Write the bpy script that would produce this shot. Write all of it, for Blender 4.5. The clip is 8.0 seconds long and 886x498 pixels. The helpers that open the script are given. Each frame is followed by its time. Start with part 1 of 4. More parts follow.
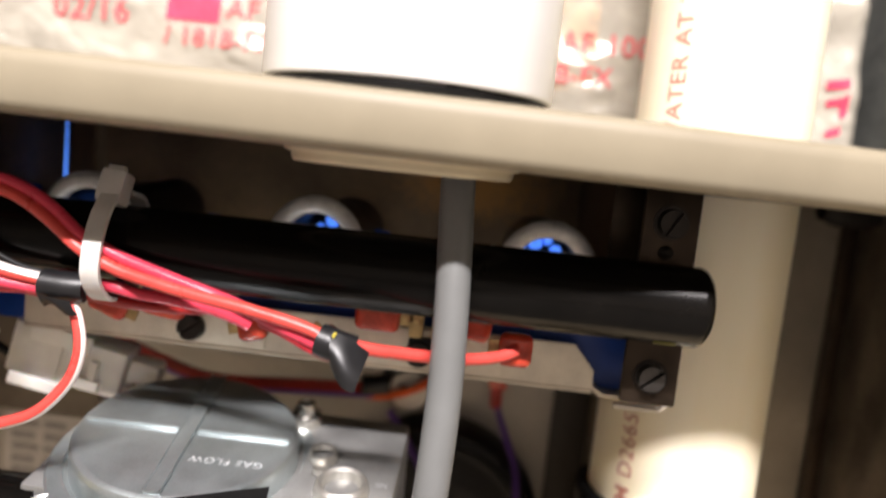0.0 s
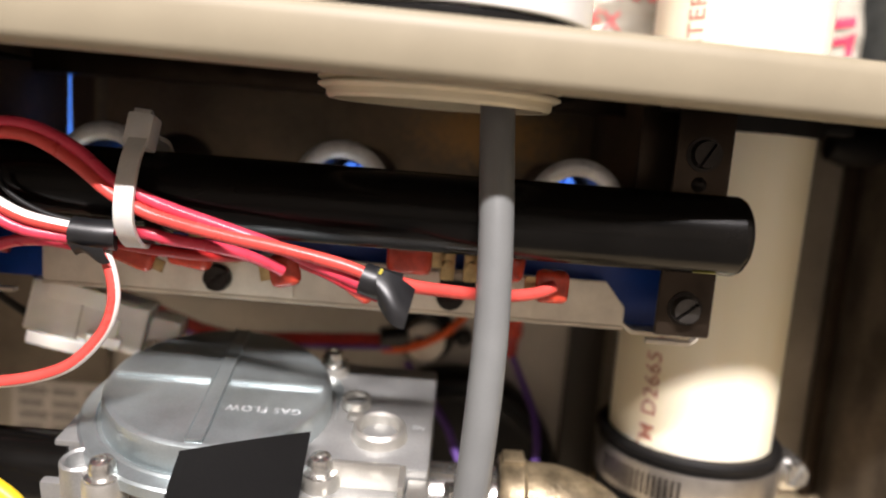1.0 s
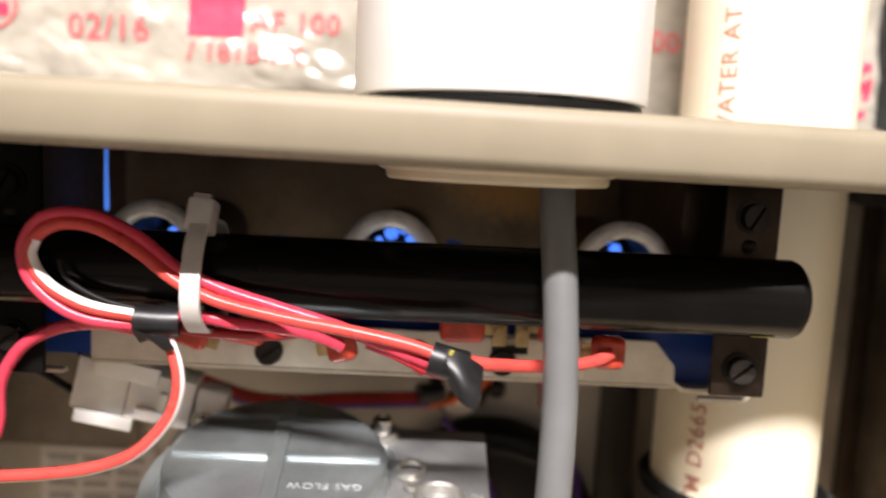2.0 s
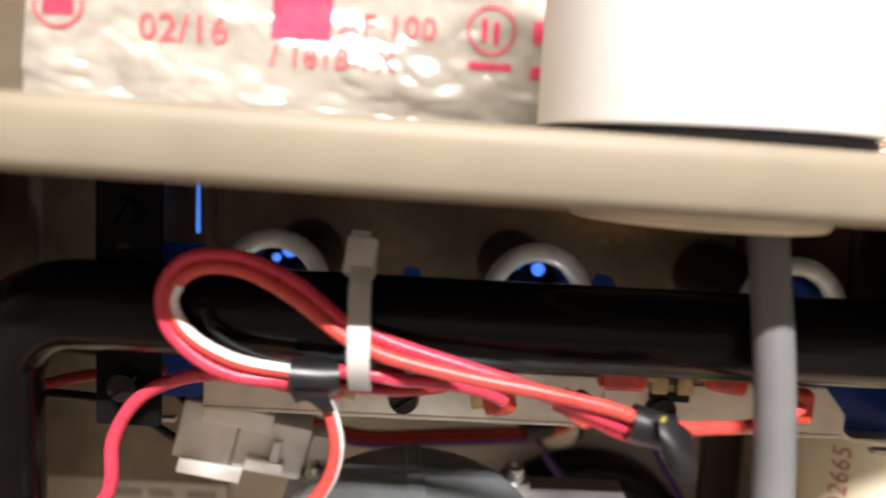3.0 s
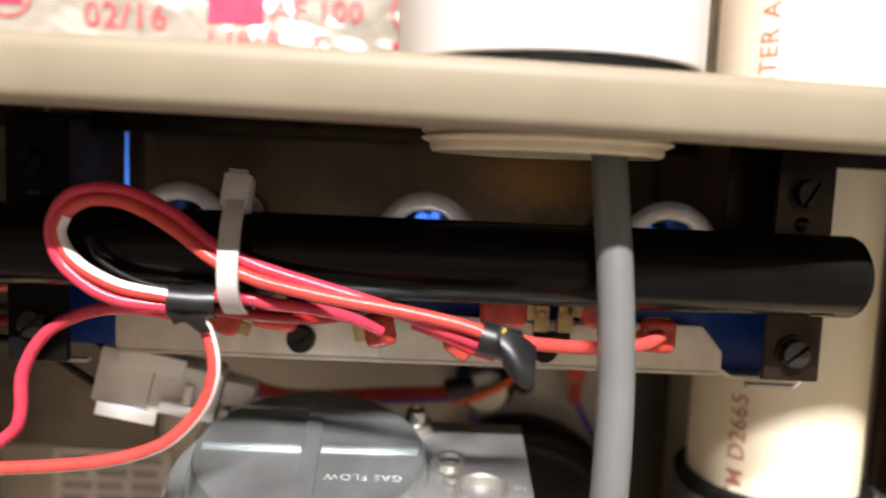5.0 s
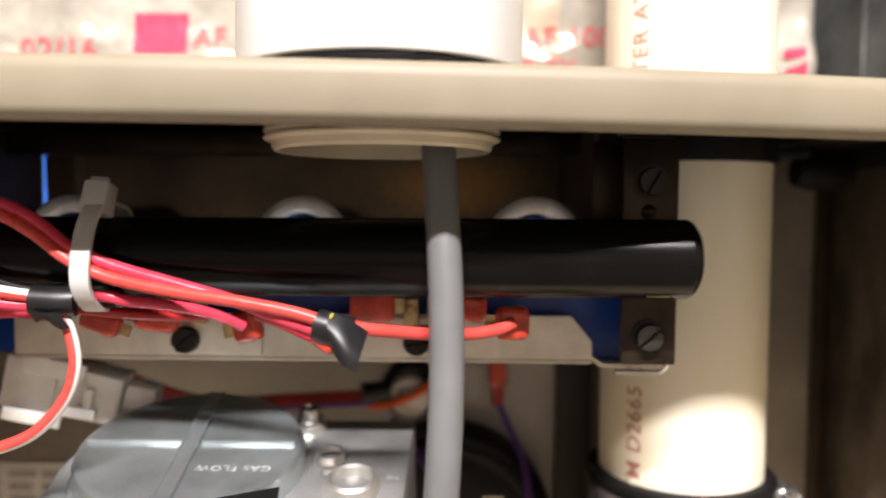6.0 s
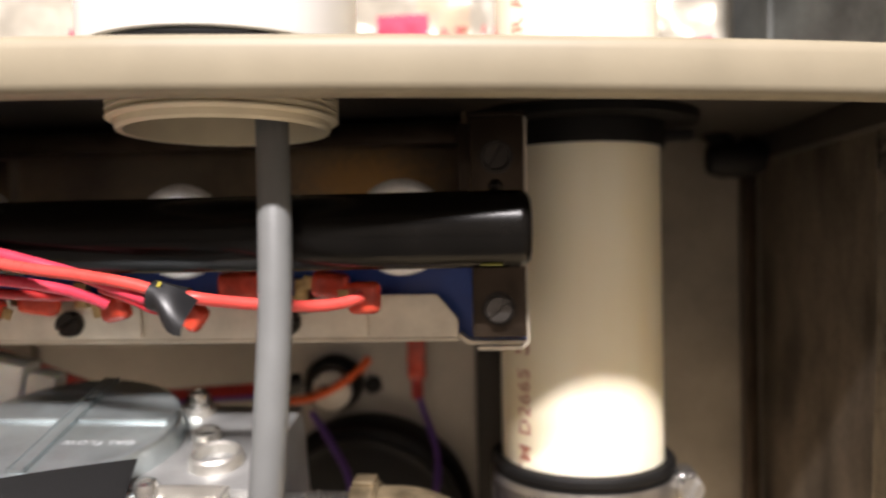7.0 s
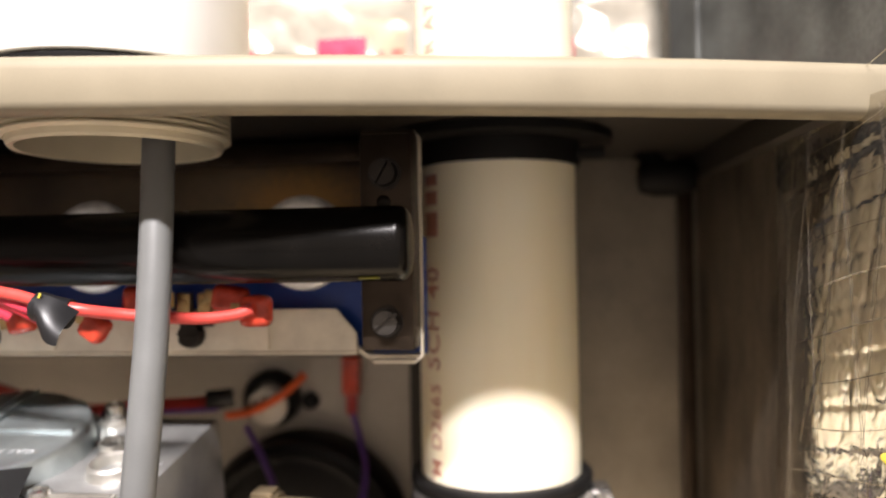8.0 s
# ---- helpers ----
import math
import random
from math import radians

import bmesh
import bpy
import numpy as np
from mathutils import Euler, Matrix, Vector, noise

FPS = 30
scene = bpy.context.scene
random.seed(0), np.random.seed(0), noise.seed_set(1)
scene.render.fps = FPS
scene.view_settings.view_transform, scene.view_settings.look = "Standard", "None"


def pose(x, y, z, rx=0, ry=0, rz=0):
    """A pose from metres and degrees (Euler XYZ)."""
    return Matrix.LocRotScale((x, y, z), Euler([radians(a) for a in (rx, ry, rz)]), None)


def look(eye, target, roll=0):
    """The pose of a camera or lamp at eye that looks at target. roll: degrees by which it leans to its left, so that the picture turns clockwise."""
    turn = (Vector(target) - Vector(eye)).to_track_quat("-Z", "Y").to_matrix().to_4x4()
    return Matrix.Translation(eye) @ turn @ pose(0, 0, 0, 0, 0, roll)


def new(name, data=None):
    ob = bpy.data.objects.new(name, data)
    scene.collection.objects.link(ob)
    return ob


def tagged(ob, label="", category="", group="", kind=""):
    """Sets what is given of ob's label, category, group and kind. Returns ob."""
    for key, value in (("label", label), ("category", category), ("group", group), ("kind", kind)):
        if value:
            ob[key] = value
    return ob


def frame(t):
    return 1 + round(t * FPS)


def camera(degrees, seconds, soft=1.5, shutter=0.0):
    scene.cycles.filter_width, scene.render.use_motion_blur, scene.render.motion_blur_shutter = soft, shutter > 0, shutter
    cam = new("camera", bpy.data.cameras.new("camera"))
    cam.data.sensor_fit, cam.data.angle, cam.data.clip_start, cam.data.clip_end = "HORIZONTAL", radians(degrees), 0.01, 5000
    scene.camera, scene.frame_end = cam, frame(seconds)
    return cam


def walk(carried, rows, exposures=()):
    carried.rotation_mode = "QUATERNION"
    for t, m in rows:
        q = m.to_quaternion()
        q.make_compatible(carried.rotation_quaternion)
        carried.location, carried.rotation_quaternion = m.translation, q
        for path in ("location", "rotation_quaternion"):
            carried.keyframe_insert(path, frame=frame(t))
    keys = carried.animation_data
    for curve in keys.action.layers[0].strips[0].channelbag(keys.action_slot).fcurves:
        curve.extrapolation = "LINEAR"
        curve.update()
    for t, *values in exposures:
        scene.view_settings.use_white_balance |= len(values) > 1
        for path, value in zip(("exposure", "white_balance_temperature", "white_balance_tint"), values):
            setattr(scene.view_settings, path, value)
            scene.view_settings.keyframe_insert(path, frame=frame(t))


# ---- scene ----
cam = camera(62.0, 8.0, soft=2.0, shutter=0.5)
PATH = [
    (0, (0.01346, -0.02494, 0.59357), (0.00066, 0.22311, 0.56515), 5.984),
    (0.5, (0.00240, -0.01802, 0.57951), (-0.00417, 0.22970, 0.54644), 4.819),
    (1, (-0.00312, -0.02518, 0.58279), (-0.00561, 0.22205, 0.54579), 4.507),
    (1.2, (-0.00340, -0.02613, 0.58416), (-0.00637, 0.22149, 0.54990), 4.129),
    (2.3, (-0.03679, -0.02325, 0.59787), (-0.03460, 0.22505, 0.56883), 2.525),
    (2.5, (-0.04688, -0.01773, 0.59831), (-0.04421, 0.23059, 0.56948), 2.694),
    (3, (-0.07117, -0.00089, 0.60291), (-0.06379, 0.24693, 0.57076), 3.278),
    (3.5, (-0.09006, 0.00337, 0.60243), (-0.08006, 0.25086, 0.56855), 3.723),
    (4, (-0.09062, 0.00182, 0.60317), (-0.08053, 0.24930, 0.56919), 3.745),
    (4.5, (-0.04689, -0.01461, 0.59021), (-0.04123, 0.23387, 0.56326), 2.550),
    (4.7, (-0.04253, -0.01699, 0.58839), (-0.03758, 0.23160, 0.56233), 2.611),
    (5.8, (0.00437, -0.02446, 0.57514), (-0.00232, 0.22487, 0.55801), 0.622),
    (6, (0.01287, -0.02803, 0.57685), (0.00518, 0.22144, 0.56241), 0.257),
    (6.5, (0.03556, -0.02971, 0.56626), (0.01997, 0.21963, 0.55699), -0.422),
    (7, (0.06717, -0.03152, 0.56102), (0.04611, 0.21756, 0.55706), -1.122),
    (7.5, (0.09505, -0.03286, 0.55604), (0.06996, 0.21587, 0.55748), -1.655),
    (8, (0.10677, -0.03222, 0.55798), (0.07820, 0.21611, 0.56185), -1.023),
]
walk(cam, [(t, look(eye, target, roll)) for t, eye, target, roll in PATH],
     exposures=[(0, -0.04), (1, -0.04), (2.5, -0.04), (6.5, -0.04), (7, 0.02), (7.5, 0.15), (8, 0.2)])

cam.data.dof.use_dof = True
cam.data.dof.focus_distance = 0.19
cam.data.dof.aperture_fstop = 6.3

# ---- world and light ----
world = bpy.data.worlds.new("world")
scene.world = world
world.use_nodes = True
world.node_tree.nodes["Background"].inputs[0].default_value = (1.0, 0.93, 0.84, 1)
world.node_tree.nodes["Background"].inputs[1].default_value = 0.05

tube_light = bpy.data.lights.new("fluorescent_light", "AREA")
tube_light.shape, tube_light.size, tube_light.size_y = "RECTANGLE", 1.2, 0.03
tube_light.energy, tube_light.color = 193.0, (1.0, 0.93, 0.93)
lamp = new("fluorescent_light", tube_light)
lamp.matrix_world = look((0.10, -1.42, 2.22), (0.10, -0.85, 0.6))


# ---- materials ----
def material(name, color, rough=0.5, metal=0.0, vary=0.15, scale=60.0, fine=900.0, bump=0.15, tint=None, coat=0.0, through_light=0.0, spec=0.5, blotch=0.45):
    """A principled material with blotches and grain at two scales, in object space."""
    m = bpy.data.materials.new(name)
    m.use_nodes = True
    n, ln = m.node_tree.nodes, m.node_tree.links
    b = n["Principled BSDF"]
    co = n.new("ShaderNodeTexCoord")
    big, small = n.new("ShaderNodeTexNoise"), n.new("ShaderNodeTexNoise")
    big.inputs["Scale"].default_value, big.inputs["Detail"].default_value = scale, 6
    small.inputs["Scale"].default_value, small.inputs["Detail"].default_value = fine, 3
    for t in (big, small):
        ln.new(co.outputs["Object"], t.inputs["Vector"])
    ramp = n.new("ShaderNodeValToRGB")
    dark = tint or tuple(c * (1 - vary * 2) for c in color)
    lite = tuple(min(1, c * (1 + vary)) for c in color)
    ramp.color_ramp.elements[0].color, ramp.color_ramp.elements[0].position = (*dark, 1), blotch - 0.2
    ramp.color_ramp.elements[1].color, ramp.color_ramp.elements[1].position = (*lite, 1), blotch + 0.25
    ln.new(big.outputs["Fac"], ramp.inputs["Fac"])
    mix = n.new("ShaderNodeMix")
    mix.data_type, mix.blend_type = "RGBA", "OVERLAY"
    mix.inputs["Factor"].default_value = min(1, vary * 1.5)
    ln.new(ramp.outputs["Color"], mix.inputs["A"])
    ln.new(small.outputs["Color"], mix.inputs["B"])
    sat = n.new("ShaderNodeRGBToBW")
    ln.new(small.outputs["Color"], sat.inputs["Color"])
    ln.new(sat.outputs["Val"], mix.inputs["B"])
    ln.new(mix.outputs["Result"], b.inputs["Base Color"])
    rr = n.new("ShaderNodeMapRange")
    rr.inputs["To Min"].default_value, rr.inputs["To Max"].default_value = max(0.03, rough - 0.1), min(1, rough + 0.12)
    ln.new(big.outputs["Fac"], rr.inputs["Value"])
    ln.new(rr.outputs["Result"], b.inputs["Roughness"])
    b.inputs["Metallic"].default_value = metal
    b.inputs["Specular IOR Level"].default_value = spec
    b.inputs["Coat Weight"].default_value = coat
    b.inputs["Coat Roughness"].default_value = 0.15
    if through_light:
        b.inputs["Subsurface Weight"].default_value = through_light
        b.inputs["Subsurface Radius"].default_value = (0.004, 0.003, 0.002)
        b.inputs["Subsurface Scale"].default_value = 0.5
    if bump:
        add = n.new("ShaderNodeMath")
        add.operation = "MULTIPLY_ADD"
        add.inputs[1].default_value = 0.35
        ln.new(small.outputs["Fac"], add.inputs[0])
        ln.new(big.outputs["Fac"], add.inputs[2])
        bp = n.new("ShaderNodeBump")
        bp.inputs["Strength"].default_value, bp.inputs["Distance"].default_value = bump, 0.0006
        ln.new(add.outputs["Value"], bp.inputs["Height"])
        ln.new(bp.outputs["Normal"], b.inputs["Normal"])
    return m


def stretched(m, along):
    """Draw the broad blotches of a material out into upright streaks."""
    n, ln = m.node_tree.nodes, m.node_tree.links
    mp = n.new("ShaderNodeMapping")
    mp.inputs["Scale"].default_value = (1, 1, along)
    big = n["Noise Texture"]
    ln.new(big.inputs["Vector"].links[0].from_socket, mp.inputs["Vector"])
    ln.new(mp.outputs["Vector"], big.inputs["Vector"])


def rust_stained(name, base, at, spread, color):
    """A copy of a sheet-metal material with one soft, speckled rust stain on it."""
    m = base.copy()
    m.name = name
    n, ln = m.node_tree.nodes, m.node_tree.links
    b = n["Principled BSDF"]
    co = n.new("ShaderNodeTexCoord")
    mp = n.new("ShaderNodeMapping")
    mp.vector_type = "POINT"
    mp.inputs["Scale"].default_value = spread
    mp.inputs["Location"].default_value = tuple(-a * k for a, k in zip(at, spread))
    ln.new(co.outputs["Object"], mp.inputs["Vector"])
    far = n.new("ShaderNodeVectorMath")
    far.operation = "LENGTH"
    ln.new(mp.outputs["Vector"], far.inputs[0])
    speck = n.new("ShaderNodeTexNoise")
    speck.inputs["Scale"].default_value, speck.inputs["Detail"].default_value = 420, 5
    ln.new(co.outputs["Object"], speck.inputs["Vector"])
    add = n.new("ShaderNodeMath")
    add.operation = "MULTIPLY_ADD"
    add.inputs[1].default_value = 1.1
    ln.new(speck.outputs["Fac"], add.inputs[0])
    ln.new(far.outputs["Value"], add.inputs[2])
    fac = n.new("ShaderNodeMapRange")
    fac.interpolation_type = "SMOOTHSTEP"
    fac.inputs["From Min"].default_value, fac.inputs["From Max"].default_value = 1.60, 0.7
    ln.new(add.outputs["Value"], fac.inputs["Value"])
    mix = n.new("ShaderNodeMix")
    mix.data_type = "RGBA"
    mix.inputs["B"].default_value = (*color, 1)
    ln.new(fac.outputs["Result"], mix.inputs["Factor"])
    ln.new(b.inputs["Base Color"].links[0].from_socket, mix.inputs["A"])
    ln.new(mix.outputs["Result"], b.inputs["Base Color"])
    return m


def glowing(name, color, strength):
    m = bpy.data.materials.new(name)
    m.use_nodes = True
    b = m.node_tree.nodes["Principled BSDF"]
    b.inputs["Base Color"].default_value = (*color, 1)
    b.inputs["Emission Color"].default_value = (*color, 1)
    b.inputs["Emission Strength"].default_value = strength
    return m


BEIGE = material("beige_paint", (0.265, 0.229, 0.160), 0.5, vary=0.06, scale=40, fine=2500, bump=0.08, spec=0.38)
TAN_BOUNCE = material("tan_bounce", (0.72, 0.58, 0.38), 0.45, vary=0.06, scale=20, fine=900, bump=0.08)
BLACK_GLOSS = material("black_gloss_paint", (0.0042, 0.0037, 0.0032), 0.22, vary=0.2, scale=50, fine=1500, bump=0.05, spec=0.15)
BLACK_SATIN = material("black_satin_steel", (0.044, 0.032, 0.023), 0.33, 0.7, vary=0.2, scale=120, fine=2500, bump=0.12, spec=0.22)
BLACK_MATTE = material("matt_black_paint", (0.005, 0.0046, 0.0042), 0.7, vary=0.2, scale=120, fine=1500, bump=0.15, spec=0.12)
BLACK_PLASTIC = material("black_plastic", (0.006, 0.006, 0.006), 0.36, vary=0.2, scale=150, fine=2000, bump=0.1, spec=0.2)
RUBBER = material("black_rubber", (0.006, 0.0056, 0.0054), 0.6, vary=0.2, scale=80, fine=1200, bump=0.2, spec=0.2)
TAPE = material("black_vinyl_tape", (0.010, 0.010, 0.011), 0.38, vary=0.2, scale=120, fine=900, bump=0.12)
PVC = material("cream_pvc", (0.905, 0.835, 0.665), 0.32, vary=0.03, scale=30, fine=1500, bump=0.04, through_light=0.22, blotch=0.32, tint=(0.83, 0.70, 0.45))
PVC.node_tree.nodes["Principled BSDF"].inputs["Subsurface Scale"].default_value = 3.0
stretched(PVC, 0.10)
FITTING = material("cream_plastic", (0.72, 0.64, 0.46), 0.4, vary=0.06, scale=60, fine=1500, bump=0.1)
WHITE = material("white_plastic", (0.90, 0.895, 0.885), 0.4, vary=0.03, scale=30, fine=1200, bump=0.04)
NYLON = material("natural_nylon", (0.53, 0.51, 0.48), 0.35, vary=0.06, scale=120, fine=1200, bump=0.1, through_light=0.3)
WHITE_NYLON = material("white_nylon", (0.87, 0.86, 0.82), 0.35, vary=0.05, scale=120, fine=1200, bump=0.1, through_light=0.3)
GREY_CABLE = material("grey_pvc_jacket", (0.145, 0.149, 0.146), 0.36, vary=0.06, scale=60, fine=2500, bump=0.12)
RED_WIRE = material("red_wire", (0.60, 0.068, 0.056), 0.28, vary=0.1, scale=120, fine=1500, bump=0.1, spec=0.38)
PINK_WIRE = material("crimson_wire", (0.61, 0.048, 0.085), 0.28, vary=0.1, scale=120, fine=1500, bump=0.1, spec=0.38)
DARK_PINK = material("deep_crimson_wire", (0.46, 0.022, 0.036), 0.28, vary=0.1, scale=120, fine=1500, bump=0.12)
DARK_RED = material("dark_red_wire", (0.36, 0.015, 0.015), 0.4, vary=0.1, scale=120, fine=1500, bump=0.08)
WHITE_WIRE = material("white_stripe", (0.80, 0.74, 0.70), 0.4, vary=0.05, scale=200, fine=1500, bump=0.05)
PURPLE = material("purple_wire", (0.12, 0.055, 0.28), 0.4, vary=0.1, scale=120, fine=1500, bump=0.08)
BLACK_WIRE = material("black_wire", (0.008, 0.008, 0.008), 0.5, vary=0.1, scale=120, fine=1500, bump=0.08, spec=0.2)
TERMINAL = material("orange_red_vinyl", (0.54, 0.060, 0.030), 0.18, vary=0.25, scale=200, fine=1200, bump=0.1, through_light=0.5)
ORANGE = material("orange_wire", (0.72, 0.11, 0.02), 0.4, vary=0.1, scale=120, fine=1500, bump=0.08)
GALV = material("galvanised_sheet", (0.70, 0.635, 0.52), 0.42, 0.35, vary=0.12, scale=90, fine=1400, bump=0.12)
PANEL = material("dull_galvanised_panel", (0.43, 0.40, 0.36), 0.5, 0.25, vary=0.16, scale=14, fine=700, bump=0.1)
# PANEL colour again, darkened for the shade in the recess
RECESS = material("shaded_galvanised_panel", (0.30, 0.265, 0.22), 0.5, 0.25, vary=0.2, scale=18, fine=700, bump=0.15)
SCORCHED = material("heat_darkened_steel", (0.20, 0.152, 0.105), 0.5, 0.3, vary=0.25, scale=28, fine=500, bump=0.2, tint=(0.09, 0.070, 0.050))
RUSTED = rust_stained("heat_stained_steel", SCORCHED, (0.008, 0.284, 0.586), (26.0, 1.0, 58.0), (0.52, 0.29, 0.10))
# near-black brown: shade under the shelf put into the colour
SHADE_BROWN = material("shade_dark_brown", (0.032, 0.027, 0.022), 0.55, 0.2, vary=0.2, scale=20, fine=600, bump=0.15)
CAST = material("cast_aluminium", (0.49, 0.545, 0.555), 0.33, 0.85, vary=0.12, scale=70, fine=1800, bump=0.14)
CAST_DULL = material("dull_cast_aluminium", (0.36, 0.362, 0.355), 0.46, 0.7, vary=0.14, scale=60, fine=1500, bump=0.2)
CAST_WARM = material("die_cast_zinc", (0.60, 0.585, 0.54), 0.4, 0.88, vary=0.1, scale=90, fine=1500, bump=0.18)
LETTERS = material("bare_cast_letters", (0.74, 0.77, 0.78), 0.5, 0.6, vary=0.2, scale=300, fine=1500, bump=0.2)
STEEL = material("bright_steel", (0.66, 0.65, 0.62), 0.24, 0.95, vary=0.08, scale=120, fine=1500, bump=0.08)
BRIGHT_TUBE = material("aluminised_tube", (0.900, 0.900, 0.900), 0.42, 0.25, vary=0.12, scale=220, fine=1300, bump=0.25, spec=0.7)
SCREW_GREY = material("grey_zinc_screw", (0.095, 0.089, 0.084), 0.28, 0.9, vary=0.2, scale=150, fine=1500, bump=0.15)
BAND = material("brushed_steel_band", (0.44, 0.42, 0.39), 0.34, 0.92, vary=0.12, scale=120, fine=1500, bump=0.1)
DARK_STEEL = material("blackened_steel", (0.030, 0.026, 0.023), 0.34, 0.7, vary=0.2, scale=150, fine=1500, bump=0.1, spec=0.25)
BRASS = material("brass", (0.46, 0.33, 0.16), 0.3, 0.9, vary=0.2, scale=300, fine=1500, bump=0.2)
IRON = material("malleable_iron", (0.23, 0.18, 0.11), 0.4, 0.6, vary=0.3, scale=160, fine=700, bump=0.9)
BLUE = material("blue_paint", (0.006, 0.055, 0.33), 0.32, 0.1, vary=0.2, scale=60, fine=1200, bump=0.08)
FOIL = material("foil_facing", (0.62, 0.585, 0.515), 0.13, 0.95, vary=0.10, scale=45, fine=260, bump=0.35)
FELT = material("brown_liner", (0.140, 0.117, 0.094), 0.55, 0.25, vary=0.3, scale=30, fine=500, bump=0.6)
DULL_FACING = material("dark_dull_facing", (0.15, 0.124, 0.098), 0.5, 0.35, vary=0.4, scale=55, fine=420, bump=0.9)
stretched(DULL_FACING, 0.45)
GLASS_WOOL = material("yellow_glass_wool", (0.75, 0.58, 0.06), 0.9, vary=0.2, scale=200, fine=1200, bump=0.8)
FILM = material("metallised_film", (0.42, 0.388, 0.325), 0.18, 0.10, vary=0.14, scale=40, fine=160, bump=0.18, spec=0.38)
INK = material("red_ink", (0.66, 0.065, 0.12), 0.5, vary=0.12, scale=200, fine=1200, bump=0.05, spec=0.08)
PALE_INK = material("thin_red_ink", (0.66, 0.13, 0.14), 0.5, vary=0.2, scale=160, fine=1200, bump=0.05, spec=0.08)
PVC_INK = material("faded_red_ink", (0.52, 0.22, 0.16), 0.4, vary=0.18, scale=260, fine=1500, bump=0.03)
PAPER = material("label_paper", (0.74, 0.73, 0.72), 0.55, vary=0.04, scale=60, fine=1500, bump=0.04)
GREY_PAPER = material("grey_label", (0.52, 0.50, 0.49), 0.5, vary=0.05, scale=60, fine=1500, bump=0.04)
GREY_INK = material("faded_grey_ink", (0.27, 0.26, 0.26), 0.5, vary=0.1, scale=200, fine=1200, bump=0.0)
DARK_DUCT = material("dark_sheet_metal", (0.10, 0.105, 0.10), 0.5, 0.3, vary=0.35, scale=38, fine=500, bump=0.08)
CERAMIC = material("white_ceramic", (0.72, 0.69, 0.63), 0.4, vary=0.06, scale=150, fine=1200, bump=0.1)
PLASTER = material("wall_paint", (0.40, 0.36, 0.31), 0.8, vary=0.04, scale=6, fine=200, bump=0.1)
CONCRETE = material("concrete", (0.17, 0.155, 0.135), 0.8, vary=0.12, scale=5, fine=150, bump=0.3)
TAN = material("tan_cardboard", (0.50, 0.36, 0.24), 0.7, vary=0.08, scale=40, fine=900, bump=0.1)
DULL_GREEN = material("yellow_green_paint", (0.13, 0.13, 0.01), 0.4, vary=0.3, scale=400, fine=1500, bump=0.08)
FLECK = material("yellow_chalk", (0.50, 0.42, 0.05), 0.6, vary=0.3, scale=400, fine=1500, bump=0.1)
YELLOW = material("yellow_wire", (0.75, 0.55, 0.02), 0.4, vary=0.08, scale=120, fine=1500, bump=0.08)
FLAME = glowing("blue_flame", (0.09, 0.27, 1.0), 1.1)
LAMP = glowing("lamp_tube", (1.0, 0.95, 0.88), 6.0)


# ---- mesh helpers ----
def box(x0, x1, y0, y1, z0, z1, bevel=0.0, segments=2):
    bm = bmesh.new()
    bmesh.ops.create_cube(bm, size=1)
    bm.transform(Matrix.LocRotScale(((x0 + x1) / 2, (y0 + y1) / 2, (z0 + z1) / 2), None, (x1 - x0, y1 - y0, z1 - z0)))
    if bevel:
        bmesh.ops.bevel(bm, geom=bm.edges[:], offset=bevel, segments=segments, affect="EDGES", profile=0.6)
    return bm


def joined(*parts):
    out = bmesh.new()
    for b in parts:
        me = bpy.data.meshes.new("tmp")
        b.to_mesh(me)
        out.from_mesh(me)
        bpy.data.meshes.remove(me)
        b.free()
    return out


def lathe(profile, at=(0, 0, 0), axis=(0, 0, 1), seg=32, closed=False):
    """A turned shape: (radius, height) pairs round an axis through at."""
    bm = bmesh.new()
    turn = Vector(axis).to_track_quat("Z", "Y").to_matrix().to_4x4()
    m = Matrix.Translation(at) @ turn
    rings = []
    for r, h in profile:
        if r < 1e-7:
            rings.append([bm.verts.new(m @ Vector((0, 0, h)))])
        else:
            rings.append([bm.verts.new(m @ Vector((r * math.cos(a), r * math.sin(a), h))) for a in (2 * math.pi * k / seg for k in range(seg))])
    pairs = list(zip(rings, rings[1:])) + ([(rings[-1], rings[0])] if closed else [])
    for a, b in pairs:
        for k in range(seg):
            q = [a[k % len(a)], a[(k + 1) % len(a)], b[(k + 1) % len(b)], b[k % len(b)]]
            q = list(dict.fromkeys(q))
            if len(q) > 2:
                bm.faces.new(q)
    bmesh.ops.recalc_face_normals(bm, faces=bm.faces[:])
    return bm


def rod(p0, p1, r, seg=24, edge=0.0):
    p0, p1 = Vector(p0), Vector(p1)
    h = (p1 - p0).length
    e = edge or r * 0.06
    return lathe([(0, 0), (r - e, 0), (r, e), (r, h - e), (r - e, h), (0, h)], p0, p1 - p0, seg)


def curve_points(points, steps=10):
    """Points along a smooth curve through the given ones."""
    p = [Vector(q) for q in points]
    p = [2 * p[0] - p[1]] + p + [2 * p[-1] - p[-2]]
    out = []
    for k in range(1, len(p) - 2):
        a, b, c, d = p[k - 1 : k + 3]
        for s in range(steps):
            t = s / steps
            out.append(0.5 * (2 * b + (c - a) * t + (2 * a - 5 * b + 4 * c - d) * t * t + (3 * b - a - 3 * c + d) * t**3))
    out.append(p[-2])
    return out


